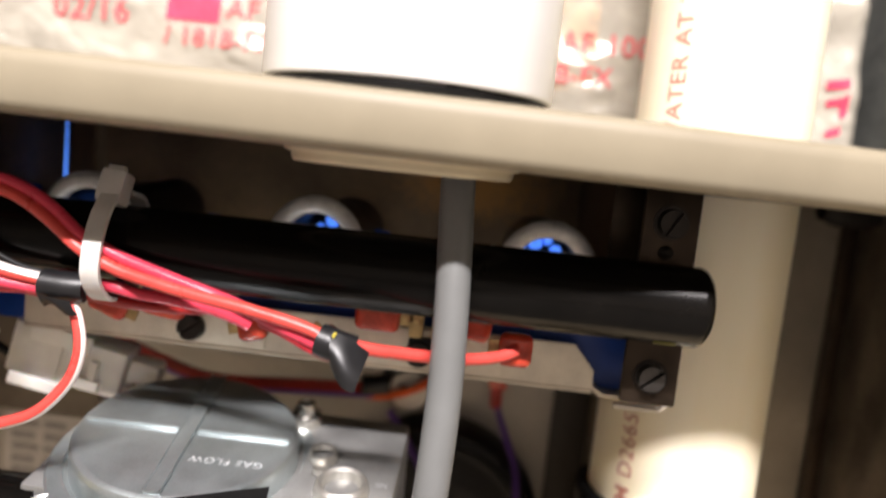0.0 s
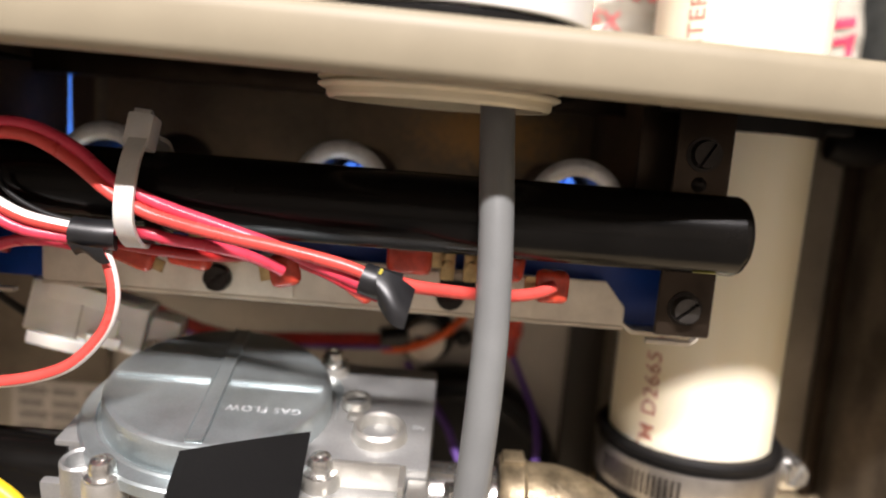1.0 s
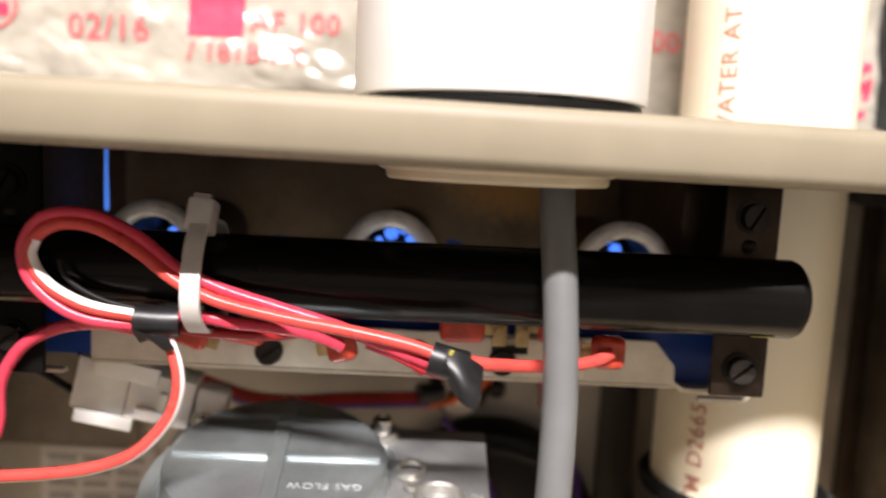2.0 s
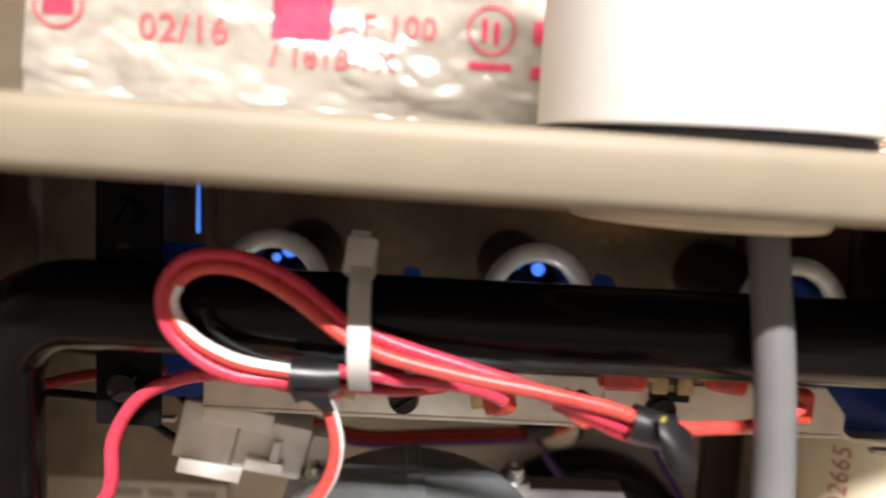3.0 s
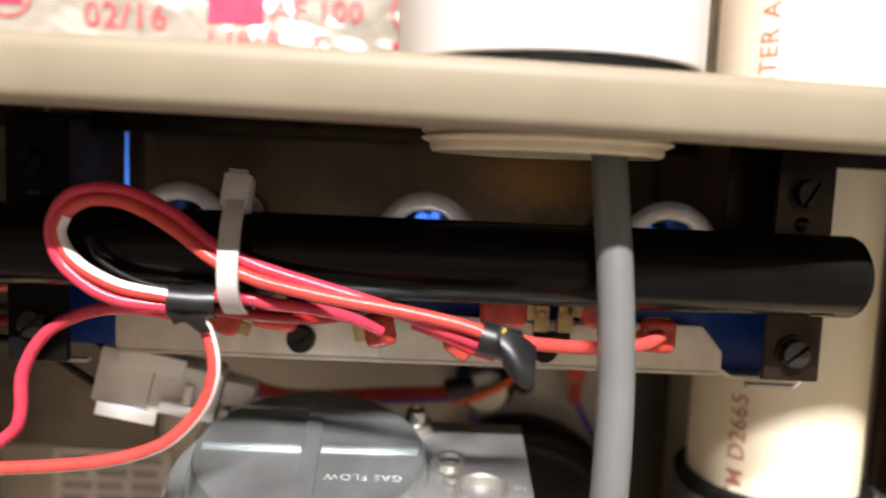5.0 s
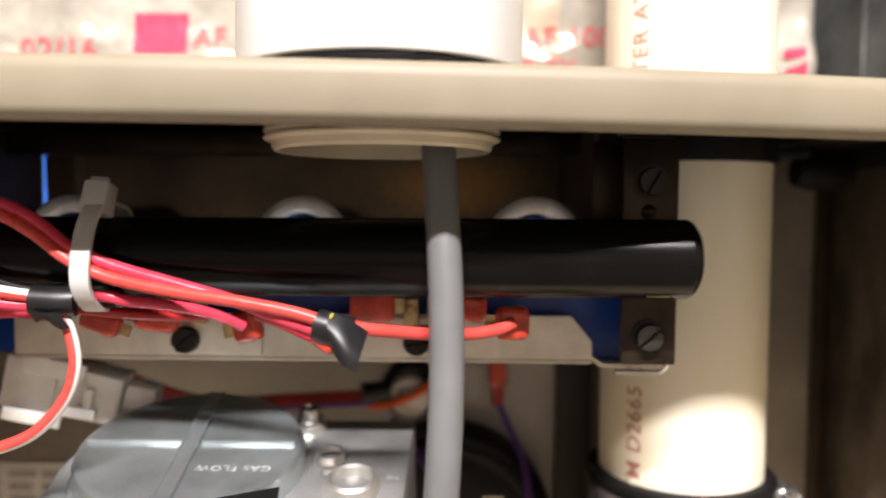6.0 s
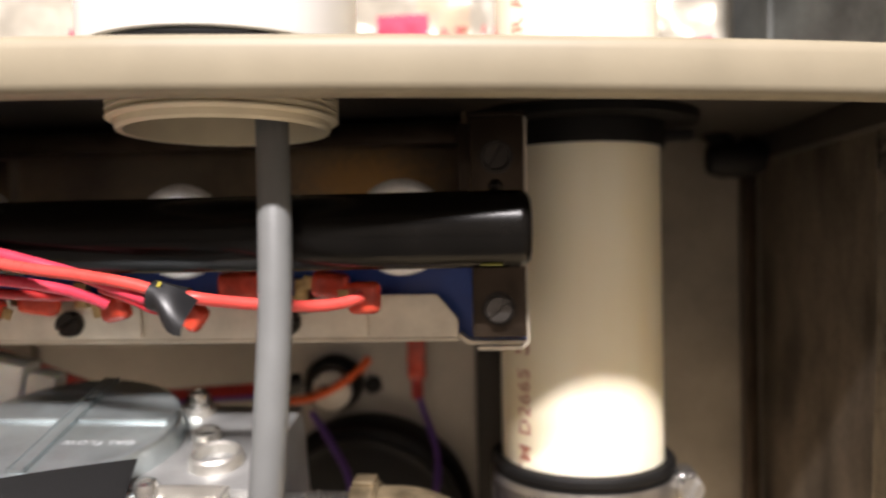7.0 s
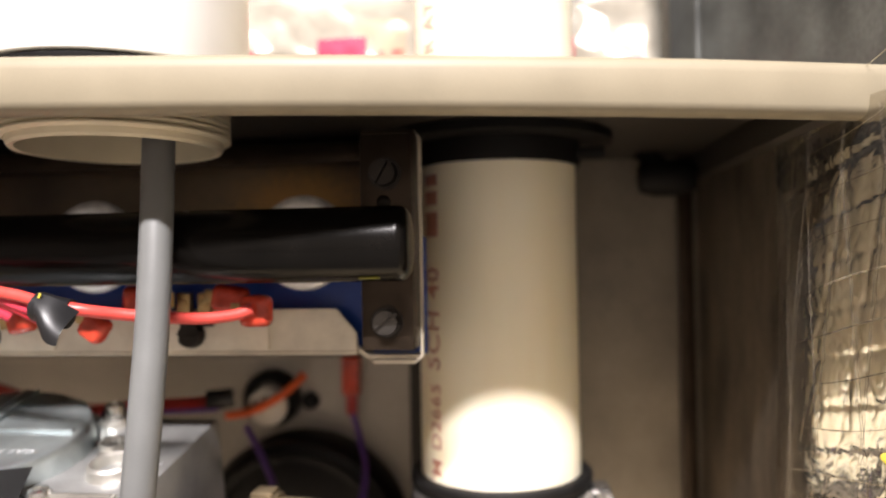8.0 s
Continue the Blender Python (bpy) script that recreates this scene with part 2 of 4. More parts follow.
def sweep(points, r, seg=12, steps=10, arc=None, caps=True):
    """A round wire or pipe along a smooth curve; arc: only the strip between two angles, in degrees."""
    pts = curve_points(points, steps) if steps > 1 else [Vector(q) for q in points]
    bm = bmesh.new()
    up = Vector((0.13, 0.2, 1)).normalized()
    rings, side = [], None
    a0, a1 = arc or (0, 360)
    count = seg if not arc else seg + 1
    for k, p in enumerate(pts):
        d = (pts[min(k + 1, len(pts) - 1)] - pts[max(k - 1, 0)]).normalized()
        side = (side - d * side.dot(d)).normalized() if side else d.cross(up).normalized()
        top = side.cross(d)
        rings.append([bm.verts.new(p + r * (side * math.cos(a) + top * math.sin(a))) for a in (radians(a0 + (a1 - a0) * j / seg) for j in range(count))])
    for a, b in zip(rings, rings[1:]):
        for j in range(seg):
            bm.faces.new([a[j], a[(j + 1) % count], b[(j + 1) % count], b[j]])
    if caps and not arc:
        bm.faces.new(rings[0]), bm.faces.new(rings[-1])
    bmesh.ops.recalc_face_normals(bm, faces=bm.faces[:])
    return bm


def prism(outline, y0, y1, bevel=0.0):
    """An outline in x and z, made solid from y0 to y1."""
    bm = bmesh.new()
    a, b = [bm.verts.new((x, y0, z)) for x, z in outline], [bm.verts.new((x, y1, z)) for x, z in outline]
    bm.faces.new(a), bm.faces.new(b)
    for k in range(len(a)):
        j = (k + 1) % len(a)
        bm.faces.new([a[k], a[j], b[j], b[k]])
    bmesh.ops.recalc_face_normals(bm, faces=bm.faces[:])
    if bevel:
        bmesh.ops.bevel(bm, geom=bm.edges[:], offset=bevel, segments=2, affect="EDGES")
    return bm


def sheet(place, nu, nv):
    """A grid of points place(u, v), u and v from 0 to 1."""
    bm = bmesh.new()
    rows = [[bm.verts.new(place(i / nu, j / nv)) for i in range(nu + 1)] for j in range(nv + 1)]
    for a, b in zip(rows, rows[1:]):
        for i in range(nu):
            bm.faces.new([a[i], a[i + 1], b[i + 1], b[i]])
    return bm


def moved(bm, m):
    bm.transform(m)
    return bm


def mesh_of(name, bm, mat, smooth=40):
    me = bpy.data.meshes.new(name)
    bm.to_mesh(me)
    bm.free()
    me.materials.append(mat)
    if smooth:
        me.shade_smooth()
        me.set_sharp_from_angle(angle=radians(smooth))
    return me


def solid(name, bm, mat, label, category, group="", kind="", smooth=40):
    """A thing of one mesh."""
    return tagged(new(name, mesh_of(name, bm, mat, smooth)), label, category, group, kind)


def thing(name, at, label, category, group="", kind=""):
    ob = new(name)
    ob.empty_display_size = 0.01
    ob.location = at
    return tagged(ob, label, category, group, kind)


def part(name, bm, mat, parent, label="", smooth=40):
    ob = new(name, mesh_of(name, bm, mat, smooth))
    ob.parent = parent
    if parent.type == "EMPTY":
        ob.matrix_parent_inverse = parent.matrix_basis.inverted()
    return tagged(ob, label)


def lettering(text, size, place, spacing=1.0):
    """Letters of the built-in font as a mesh; place(u, v) puts the point u along and v up the line of writing."""
    cu = bpy.data.curves.new("letters", "FONT")
    cu.body, cu.size, cu.space_character, cu.resolution_u = text, size, spacing, 3
    cu.offset = size * 0.010
    ob = new("letters", cu)
    me = bpy.data.meshes.new_from_object(ob.evaluated_get(bpy.context.evaluated_depsgraph_get()))
    bpy.data.objects.remove(ob)
    bm = bmesh.new()
    bm.from_mesh(me)
    bpy.data.meshes.remove(me)
    bmesh.ops.triangulate(bm, faces=bm.faces[:])
    for longest in (0.30, 0.14):
        long = [e for e in bm.edges if e.calc_length() > size * longest]
        bmesh.ops.subdivide_edges(bm, edges=long, cuts=2)
        bmesh.ops.triangulate(bm, faces=bm.faces[:])
    for v in bm.verts:
        v.co = place(v.co.x, v.co.y)
    return bm


def slotted_head(at, axis, r, h, slot_turn=0.0, slot=0.22):
    """A slotted screw head: a base disc and two half rounds with the slot between them."""
    bm = lathe([(0, 0), (r * 1.02, 0), (r * 1.02, h * 0.45), (0, h * 0.45)], seg=24)
    halves = []
    for s in (1, -1):
        b = bmesh.new()
        lim = math.asin(slot)
        pts = [(r * math.cos(a), r * math.sin(a)) for a in (lim + (math.pi - 2 * lim) * k / 12 for k in range(13))]
        low, top = [b.verts.new((x, s * y, h * 0.45)) for x, y in pts], [b.verts.new((x * 0.9, s * max(y * 0.9, r * slot), h)) for x, y in pts]
        b.faces.new(top)
        for k in range(len(pts)):
            j = (k + 1) % len(pts)
            b.faces.new([low[k], low[j], top[j], top[k]])
        bmesh.ops.recalc_face_normals(b, faces=b.faces[:])
        halves.append(b)
    bm = joined(bm, *halves)
    turn = Vector(axis).to_track_quat("Z", "Y").to_matrix().to_4x4()
    return moved(bm, Matrix.Translation(at) @ turn @ Matrix.Rotation(radians(slot_turn), 4, "Z"))


# ---- the room round the furnace ----
def room():
    for name, b, mat, label, cat in (
        ("floor", (-2.2, 2.2, -2.9, 1.5, -0.40, -0.30), CONCRETE, "grey concrete floor of the utility room", "floor"),
        ("ceiling", (-2.2, 2.2, -2.9, 1.5, 2.42, 2.52), PLASTER, "grey-white painted ceiling of the utility room", "ceiling"),
        ("wall_south", (-2.2, 2.2, -3.0, -2.9, -0.30, 2.42), PLASTER, "plain warm grey painted wall", "wall"),
        ("wall_north", (-2.2, 2.2, 1.5, 1.6, -0.30, 2.42), PLASTER, "plain warm grey painted wall", "wall"),
        ("wall_west", (-2.3, -2.2, -2.9, 1.5, -0.30, 2.42), PLASTER, "plain warm grey painted wall", "wall"),
        ("wall_east", (2.2, 2.3, -2.9, 1.5, -0.30, 2.42), PLASTER, "plain warm grey painted wall", "wall"),
    ):
        solid(name, box(*b), mat, label, cat, kind="structure")
    tube = thing("ceiling_light", (0.10, -1.44, 2.26), "white fluorescent ceiling light with one bare tube", "lamp")
    part("housing", box(-0.52, 0.72, -1.50, -1.38, 2.275, 2.418, 0.01), WHITE, tube)
    part("lamp_tube", rod((-0.50, -1.44, 2.258), (0.70, -1.44, 2.258), 0.012), LAMP, tube, "lit fluorescent tube")


room()

# ---- the furnace cabinet ----
LEFT, RIGHT, BACK = -0.226, 0.196, 0.300


def lip_drop(x):
    """The shelf hangs a little lower to the right."""
    return -0.012 * x


def lip_front(x):
    """The shelf's front edge bows back towards the right."""
    return 0.085 * x + 0.46 * x * x


def cabinet():
    cab = thing("furnace_cabinet", (0, 0.2, -0.3), "beige sheet-metal furnace cabinet with its front panel taken off", "furnace", kind="structure")
    part("side_panel", box(LEFT - 0.012, LEFT - 0.004, 0.125, 0.62, -0.3, 1.2, 0.001), BEIGE, cab)
    part("side_panel", box(RIGHT + 0.022, RIGHT + 0.030, 0.125, 0.62, -0.3, 1.2, 0.001), BEIGE, cab)
    part("top_panel", box(LEFT - 0.012, RIGHT + 0.030, 0.125, 0.62, 1.2, 1.208, 0.001), BEIGE, cab)
    part("rear_panel", box(LEFT - 0.012, RIGHT + 0.030, 0.62, 0.628, -0.3, 1.208, 0.001), PANEL, cab)
    # unseen floor, added to throw warm light up onto the vent pipe
    part("bounce_panel", box(LEFT - 0.004, RIGHT + 0.022, 0.145, 0.62, 0.416, 0.424, 0.001), TAN_BOUNCE, cab, "unseen tan floor added to bounce warm light")
    # inner liner on the left, slightly wavy
    part("liner", sheet(lambda u, v: Vector((LEFT + 0.004 * noise.noise((u * 5, v * 7, 3)) + 0.0022 * noise.noise((u * 16 + v * 5, v * 9, 8)) + 0.0010 * abs(noise.noise((u * 30 - v * 12, v * 16, 2))), 0.135 + 0.19 * u, 0.31 + 0.29 * v)), 70, 90), FELT, cab, "grey-brown liner", 0)
    back = part("back_panel", box(LEFT, 0.062, BACK, BACK + 0.002, 0.31, 0.62, 0.0005), PANEL, cab, "dull grey sheet-metal back panel")
    part("seam", box(LEFT, 0.055, BACK - 0.0025, BACK - 0.0002, 0.5135, 0.5155, 0.0006), PANEL, back)
    # flat liner-coloured sheet, darker than the back panel it covers
    part("side_liner", box(LEFT + 0.003, -0.1540, BACK - 0.0045, BACK - 0.0030, 0.46, 0.605, 0.0004), FELT, cab, "grey-brown liner")
    part("scorched_plate", box(-0.150, 0.052, 0.283, 0.285, 0.535, 0.612, 0.0005), RUSTED, cab, "brown heat-stained steel plate")
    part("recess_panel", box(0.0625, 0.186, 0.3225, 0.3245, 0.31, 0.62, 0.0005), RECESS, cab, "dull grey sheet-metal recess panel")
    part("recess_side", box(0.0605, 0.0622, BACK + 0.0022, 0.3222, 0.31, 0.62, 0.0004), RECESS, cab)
    # added dark strip where the panel only falls into shade
    part("recess_shade", box(0.0530, 0.0690, BACK - 0.0060, BACK - 0.0004, 0.31, 0.5265, 0.0010), SHADE_BROWN, cab, "dark strip standing in for shade at the recess")
    # shade of the corner gap, put in as a solid black strip
    part("corner_strip", box(0.1755, 0.1825, 0.3165, 0.3222, 0.31, 0.615, 0.001), BLACK_SATIN, cab, "black strip standing in for the dark corner gap")
    return cab


cabinet()


def shelf():
    sh = thing("divider_shelf", (0, 0.127, 0.594), "beige painted sheet-metal shelf with a rounded front lip", "shelf", kind="structure")
    x0, x1, n = LEFT - 0.002, RIGHT + 0.020, 60
    # folded profile in y and z: lip with a rounded lower hem and a rounded upper bend
    prof = [(0.1345, 0.5955), (0.1340, 0.5943), (0.1325, 0.5938), (0.1295, 0.5940), (0.1278, 0.5950), (0.1270, 0.5966), (0.1268, 0.6040), (0.1271, 0.6058), (0.1279, 0.6069), (0.1291, 0.6075), (0.1330, 0.6076)]
    bm = bmesh.new()
    rows = []
    for k in range(n + 1):
        x = x0 + (x1 - x0) * k / n
        w = 0.00025 * noise.noise((x * 30, 0, 0))
        rows.append([bm.verts.new((x, y + w + lip_front(x), z + lip_drop(x))) for y, z in prof])
    for a, b in zip(rows, rows[1:]):
        for j in range(len(prof) - 1):
            bm.faces.new([a[j], b[j], b[j + 1], a[j + 1]])
    bmesh.ops.recalc_face_normals(bm, faces=bm.faces[:])
    bmesh.ops.solidify(bm, geom=bm.faces[:], thickness=0.0009)
    part("lip", bm, BEIGE, sh, "beige painted rolled lip", 60)
    # the deck, with a round hole for the fitting and one for the pipe
    holes = ((-0.0090, 0.1670, 0.0310), (0.0950, 0.2520, 0.0303))
    # lower face is its own sheet, coloured dark to stand for shade
    for z, face, mat in ((0.6076, "deck", BEIGE), (0.6060, "underside", SHADE_BROWN)):
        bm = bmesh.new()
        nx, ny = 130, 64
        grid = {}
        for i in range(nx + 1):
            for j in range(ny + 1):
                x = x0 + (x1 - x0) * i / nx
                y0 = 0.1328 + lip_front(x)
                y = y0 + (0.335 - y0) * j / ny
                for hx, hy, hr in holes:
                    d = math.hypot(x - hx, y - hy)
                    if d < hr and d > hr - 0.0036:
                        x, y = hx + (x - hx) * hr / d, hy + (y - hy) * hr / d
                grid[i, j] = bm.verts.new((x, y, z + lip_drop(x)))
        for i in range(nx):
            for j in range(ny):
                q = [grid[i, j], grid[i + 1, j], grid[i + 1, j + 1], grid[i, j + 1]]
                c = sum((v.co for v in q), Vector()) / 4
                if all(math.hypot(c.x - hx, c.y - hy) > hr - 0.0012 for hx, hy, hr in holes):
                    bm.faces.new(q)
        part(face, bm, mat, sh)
    # flange takes the same shade colour
    part("edge_flange", moved(box(-0.004, 0.004, 0.166, 0.322, -0.0075, 0.003, 0.001), Matrix.Translation((0.186, 0, 0.6005))), SHADE_BROWN, sh)


shelf()


def liner_right():
    """Foil-faced insulation on the right wall: smooth and dark at the back, wrinkled and bright in front."""
    def place(u, v):
        y, z = 0.322 - 0.205 * u, 0.31 + 0.287 * v
        bulge = 0.0095 * math.exp(-(((y - 0.192) / 0.036) ** 2)) * (0.8 + 0.2 * math.sin(4 + z * 22))
        fade = min(1, max(0, (u - 0.40) * 5))
        w = 0.0015 * noise.noise((y * 30, z * 20, 1)) + 0.00016 * noise.noise((y * 150, z * 110, 5))
        # quilted between the scrim threads: shallow pillows with puckered seams
        row, slant = (z + 0.22 * (y - 0.2)) / 0.0128, (y + 0.25 * z) / 0.0150
        pillow = 0.00026 * (1 - math.exp(-((math.sin(math.pi * row) / 0.28) ** 2))) + 0.00014 * (1 - math.exp(-((math.sin(math.pi * slant) / 0.28) ** 2)))
        crumple = 0.00022 * abs(noise.noise((y * 260, z * 240, 9)))
        return Vector((0.1850 + 0.012 * u - bulge + w * min(1, u * 2.2) - fade * (pillow + crumple), y, z))

    ins = thing("insulation_blanket", (0.19, 0.2, 0.31), "wrinkled foil-faced glass wool insulation on the cabinet side", "insulation")
    part("rear_facing", sheet(lambda u, v: place(u * 0.50, v), 34, 60), DULL_FACING, ins, "dark blotched facing", 0)
    part("foil_facing", sheet(lambda u, v: place(0.50 + u * 0.50, v), 130, 300), FOIL, ins, "bright wrinkled foil with scrim threads", 0)
    rng = random.Random(4)
    for k in range(14):
        v = 0.44 + k * 0.0446
        part("scrim_thread", sweep([place(0.50 + 0.05 * i, v + 0.157 * 0.05 * (i - 5) * 1.0 + 0.003 * math.sin(i + k)) + Vector((-0.00035, 0, 0)) for i in range(11)], 0.00010, 5, 3), FOIL, ins)
    for k in range(5):
        u = 0.60 + 0.085 * k
        for lean in (0.11, -0.09):
            part("scrim_thread", sweep([place(min(1, u + lean * (i / 10 - 0.5)), 0.42 + 0.057 * i) + Vector((-0.00035, 0, 0)) for i in range(11)], 0.00007, 5, 3), FOIL, ins)
    for k in range(10):
        p = place(0.855 + rng.uniform(-0.04, 0.04), 0.690 + rng.uniform(-0.045, 0.035))
        part("wool_tuft", sweep([p, p + Vector((-0.003, rng.uniform(-0.003, 0.003), rng.uniform(-0.004, 0.004))), p + Vector((-0.001, rng.uniform(-0.006, 0.004), rng.uniform(-0.006, 0.006)))], 0.0007, 5, 4), GLASS_WOOL, ins, "yellow glass wool fibres")


liner_right()

# ---- the gas manifold, its brackets and the burners ----
PY, PZ, PR = 0.1712, 0.5630, 0.01065


def gas_manifold():
    pipe = thing("gas_manifold", (-0.05, PY, PZ), "glossy black gas manifold pipe bent down at one end", "pipe")
    pts = [Vector((-0.104, PY, PZ - 0.0815)), Vector((-0.1507, PY, PZ - 0.0815))]
    for k in range(1, 13):
        a = radians(-90 - 90 * k / 12)
        pts.append(Vector((-0.1507 + 0.020 * math.cos(a), PY, PZ - 0.0615 + 0.020 * math.sin(a))))
    for k in range(0, 13):
        a = radians(180 - 90 * k / 12)
        pts.append(Vector((-0.1507 + 0.020 * math.cos(a), PY, PZ - 0.020 + 0.020 * math.sin(a))))
    pts += [Vector((x, PY, PZ)) for x in (-0.10, -0.04, 0.02, 0.0712)]
    part("pipe", sweep(pts, PR, 40, 1), BLACK_GLOSS, pipe)
    part("end_cap", lathe([(PR, 0), (PR, 0.0006), (PR - 0.0006, 0.0018), (PR - 0.0022, 0.0030), (0.004, 0.0034), (0, 0.0035)], (0.0711, PY, PZ), (1, 0, 0), 40), BLACK_GLOSS, pipe)
    # paper sticker round the upright leg
    def wrap(u, v):
        a = radians(-200 + 176 * u)
        z = 0.494 + 0.047 * v
        if v > 0.9 and u > 0.93:
            z -= 0.004 * ((u - 0.93) / 0.07) ** 2
        return Vector((-0.1707 + (PR + 0.0003) * math.cos(a - radians(38)), PY + (PR + 0.0003) * math.sin(a - radians(38)), z))

    st = part("sticker", sheet(wrap, 40, 14), PAPER, pipe, "white paper sticker wrapped round the pipe", 0)
    for k in range(2):
        for n in range(4):
            part("print", sheet(lambda u, v: wrap(0.80 + 0.085 * k + 0.030 * u, 0.62 - 0.30 * k - 0.075 * n + 0.055 * v) + (wrap(0.82 + 0.085 * k, 0.4) - Vector((-0.1707, PY, wrap(0.82, 0.4).z))) * 0.012, 3, 2), GREY_INK, st, "small grey print", 0)


gas_manifold()


def bracket(x, label, wide, paint):
    br = thing("manifold_bracket", (x, 0.19, 0.53), label, "bracket", "manifold brackets")
    h = wide / 2
    # face plate with rounded corners and a flange turned back on both sides
    low = 0.5316 if x > 0 else 0.5290
    part("plate", box(x - h, x + h, 0.1825, 0.1850, low, 0.5960, 0.0011), paint, br)
    o = 1 if x > 0 else -1
    e = x + o * h
    part("flange", box(min(e, e - o * 0.0014), max(e, e - o * 0.0014), 0.1852, 0.2050, low, 0.5975, 0.0004), paint, br)
    part("top_fold", box(x - h, x + h, 0.1852, 0.2050, 0.5962, 0.5976, 0.0005), paint, br)
    rim = part("backing_rim", prism([(x - h + 0.001, 0.5262), (e + o * 0.0002 - 0.0018 * (o > 0), 0.5262), (e + o * 0.0010, 0.5285), (e + o * 0.0010, 0.5965), (e - o * 0.0012, 0.5988), (x - h + 0.001, 0.5988), (x - h + 0.001, 0.5978), (e - o * 0.0006, 0.5978), (e + o * 0.0003, 0.5962), (e + o * 0.0003, 0.5288), (e - o * 0.0014, 0.5274), (x - h + 0.001, 0.5274)] if o > 0 else [(x - h, 0.5262), (x + h, 0.5262), (x + h, 0.5272), (x - h, 0.5272)], 0.1935, 0.1965), GALV, br, "bare bright cut edge of the backing plate")
    for z, r, turn, metal in ((0.5400, 0.0040, 40, SCREW_GREY if x > 0 else DARK_STEEL), (0.5840, 0.0040, 60, DARK_STEEL if x > 0 else BLACK_MATTE)):
        sc = part("screw", slotted_head((x - 0.0002, 0.1825, z), (0, -1, 0), r, 0.0034, turn, 0.13), metal, br, "slotted screw")
        part("washer", lathe([(0.0030, 0), (r + 0.0009, 0), (r + 0.0009, 0.0007), (0.0030, 0.0007)], (x - 0.0002, 0.1825, z), (0, -1, 0), 24, True), DARK_STEEL if x > 0 else BLACK_MATTE, sc)
    part("rivet", lathe([(0, 0.0012), (0.0013, 0.0010), (0.0022, 0)], (x - 0.0006, 0.1825, 0.5755), (0, -1, 0), 20), DARK_STEEL, br)


bracket(0.0652, "dark satin steel bracket that holds the manifold's capped end", 0.0158, BLACK_SATIN)
bracket(-0.1440, "black painted bracket beside the manifold's bend", 0.0165, BLACK_MATTE)

RINGS = (-0.1112, -0.0382, 0.0342)


def burner(x):
    b = thing("inshot_burner", (x, 0.202, 0.5645), "inshot gas burner with a bright rolled mouth and blue flame inside", "burner", "row of burners")
    mouth = [(0.0127 + 0.0028 * math.cos(a), 0.0030 * math.sin(a)) for a in (2 * math.pi * k / 14 for k in range(14))]
    part("mouth_ring", lathe(mouth, (x, 0.2015, 0.5645), (0, 1, 0), 48, True), BRIGHT_TUBE, b, "bright rolled metal mouth")
    part("tube", lathe([(0.0118, 0.002), (0.0114, 0.014), (0.0114, 0.050), (0.0125, 0.060), (0.0125, 0.064), (0.0100, 0.064), (0.0106, 0.050), (0.0108, 0.014), (0.0112, 0.002)], (x, 0.2015, 0.5645), (0, 1, 0), 36, True), DARK_STEEL, b, "blackened burner tube")
    part("burner_face", lathe([(0, 0.034), (0.0104, 0.034), (0.0104, 0.037), (0, 0.037)], (x, 0.2015, 0.5645), (0, 1, 0), 32), DARK_STEEL, b, "perforated burner face")
    for k, (turn, rr, big) in enumerate(((70, 0.0068, 0.0017), (112, 0.0054, 0.0025), (28, 0.0060, 0.0022), (160, 0.0066, 0.0014), (235, 0.0060, 0.0026), (310, 0.0064, 0.0020))):
        a = radians(turn)
        part("flame", lathe([(0, -0.0050), (big * 0.6, -0.0030), (big, 0), (0, 0.0006)], (x + rr * math.cos(a), 0.2350, 0.5645 + rr * math.sin(a)), (0, 1, 0), 12), FLAME, b, "blue gas flame")
    part("orifice", lathe([(0.0036, 0), (0.0036, 0.009), (0.0014, 0.013), (0, 0.013)], (x, PY + PR - 0.001, 0.5635), (0, 1, 0), 12), BRASS, b, "brass gas orifice")
    return b


for bx in RINGS:
    burner(bx)


def burner_plate():
    pl = thing("burner_plate", (-0.04, 0.208, 0.53), "blue painted burner mounting plate behind the manifold", "plate")
    out = [(-0.152, 0.5285), (-0.134, 0.5285), (-0.126, 0.5345), (0.046, 0.5345), (0.0540, 0.5274), (0.0735, 0.5274), (0.0735, 0.5660), (-0.0135, 0.5660), (-0.0160, 0.5705), (-0.0205, 0.5712), (-0.0220, 0.5660), (-0.0700, 0.5660), (-0.0715, 0.5700), (-0.0755, 0.5702), (-0.0770, 0.5660), (-0.130, 0.5660), (-0.132, 0.5735), (-0.152, 0.5735)]
    part("face", prism(out, 0.2075, 0.2090, 0.0003), BLUE, pl)
    part("hem", prism([(0.0522, 0.5306), (0.0556, 0.5282), (0.0730, 0.5282), (0.0730, 0.5270), (0.0550, 0.5270), (0.0522, 0.5292)], 0.2002, 0.2072, 0.0002), GALV, pl, "bright cut edge")
    fl = part("slot_flame", prism([(-0.1465, 0.572), (-0.1454, 0.572), (-0.1457, 0.585), (-0.14595, 0.602), (-0.1461, 0.602), (-0.1464, 0.585)], 0.2460, 0.2466), FLAME, pl, "thin blue flame light in a slot")
    part("box_wall", box(-0.1560, -0.1540, 0.2100, 0.2820, 0.5300, 0.6020, 0.0004), SCORCHED, pl, "dark burner box wall")
    part("box_wall", box(0.0535, 0.0552, 0.2100, 0.2980, 0.5300, 0.6020, 0.0004), SCORCHED, pl, "dark burner box wall")
    part("end_plate", box(0.0525, 0.0725, 0.2052, 0.2070, 0.5664, 0.5975, 0.0004), BLACK_SATIN, pl, "black end plate")


burner_plate()


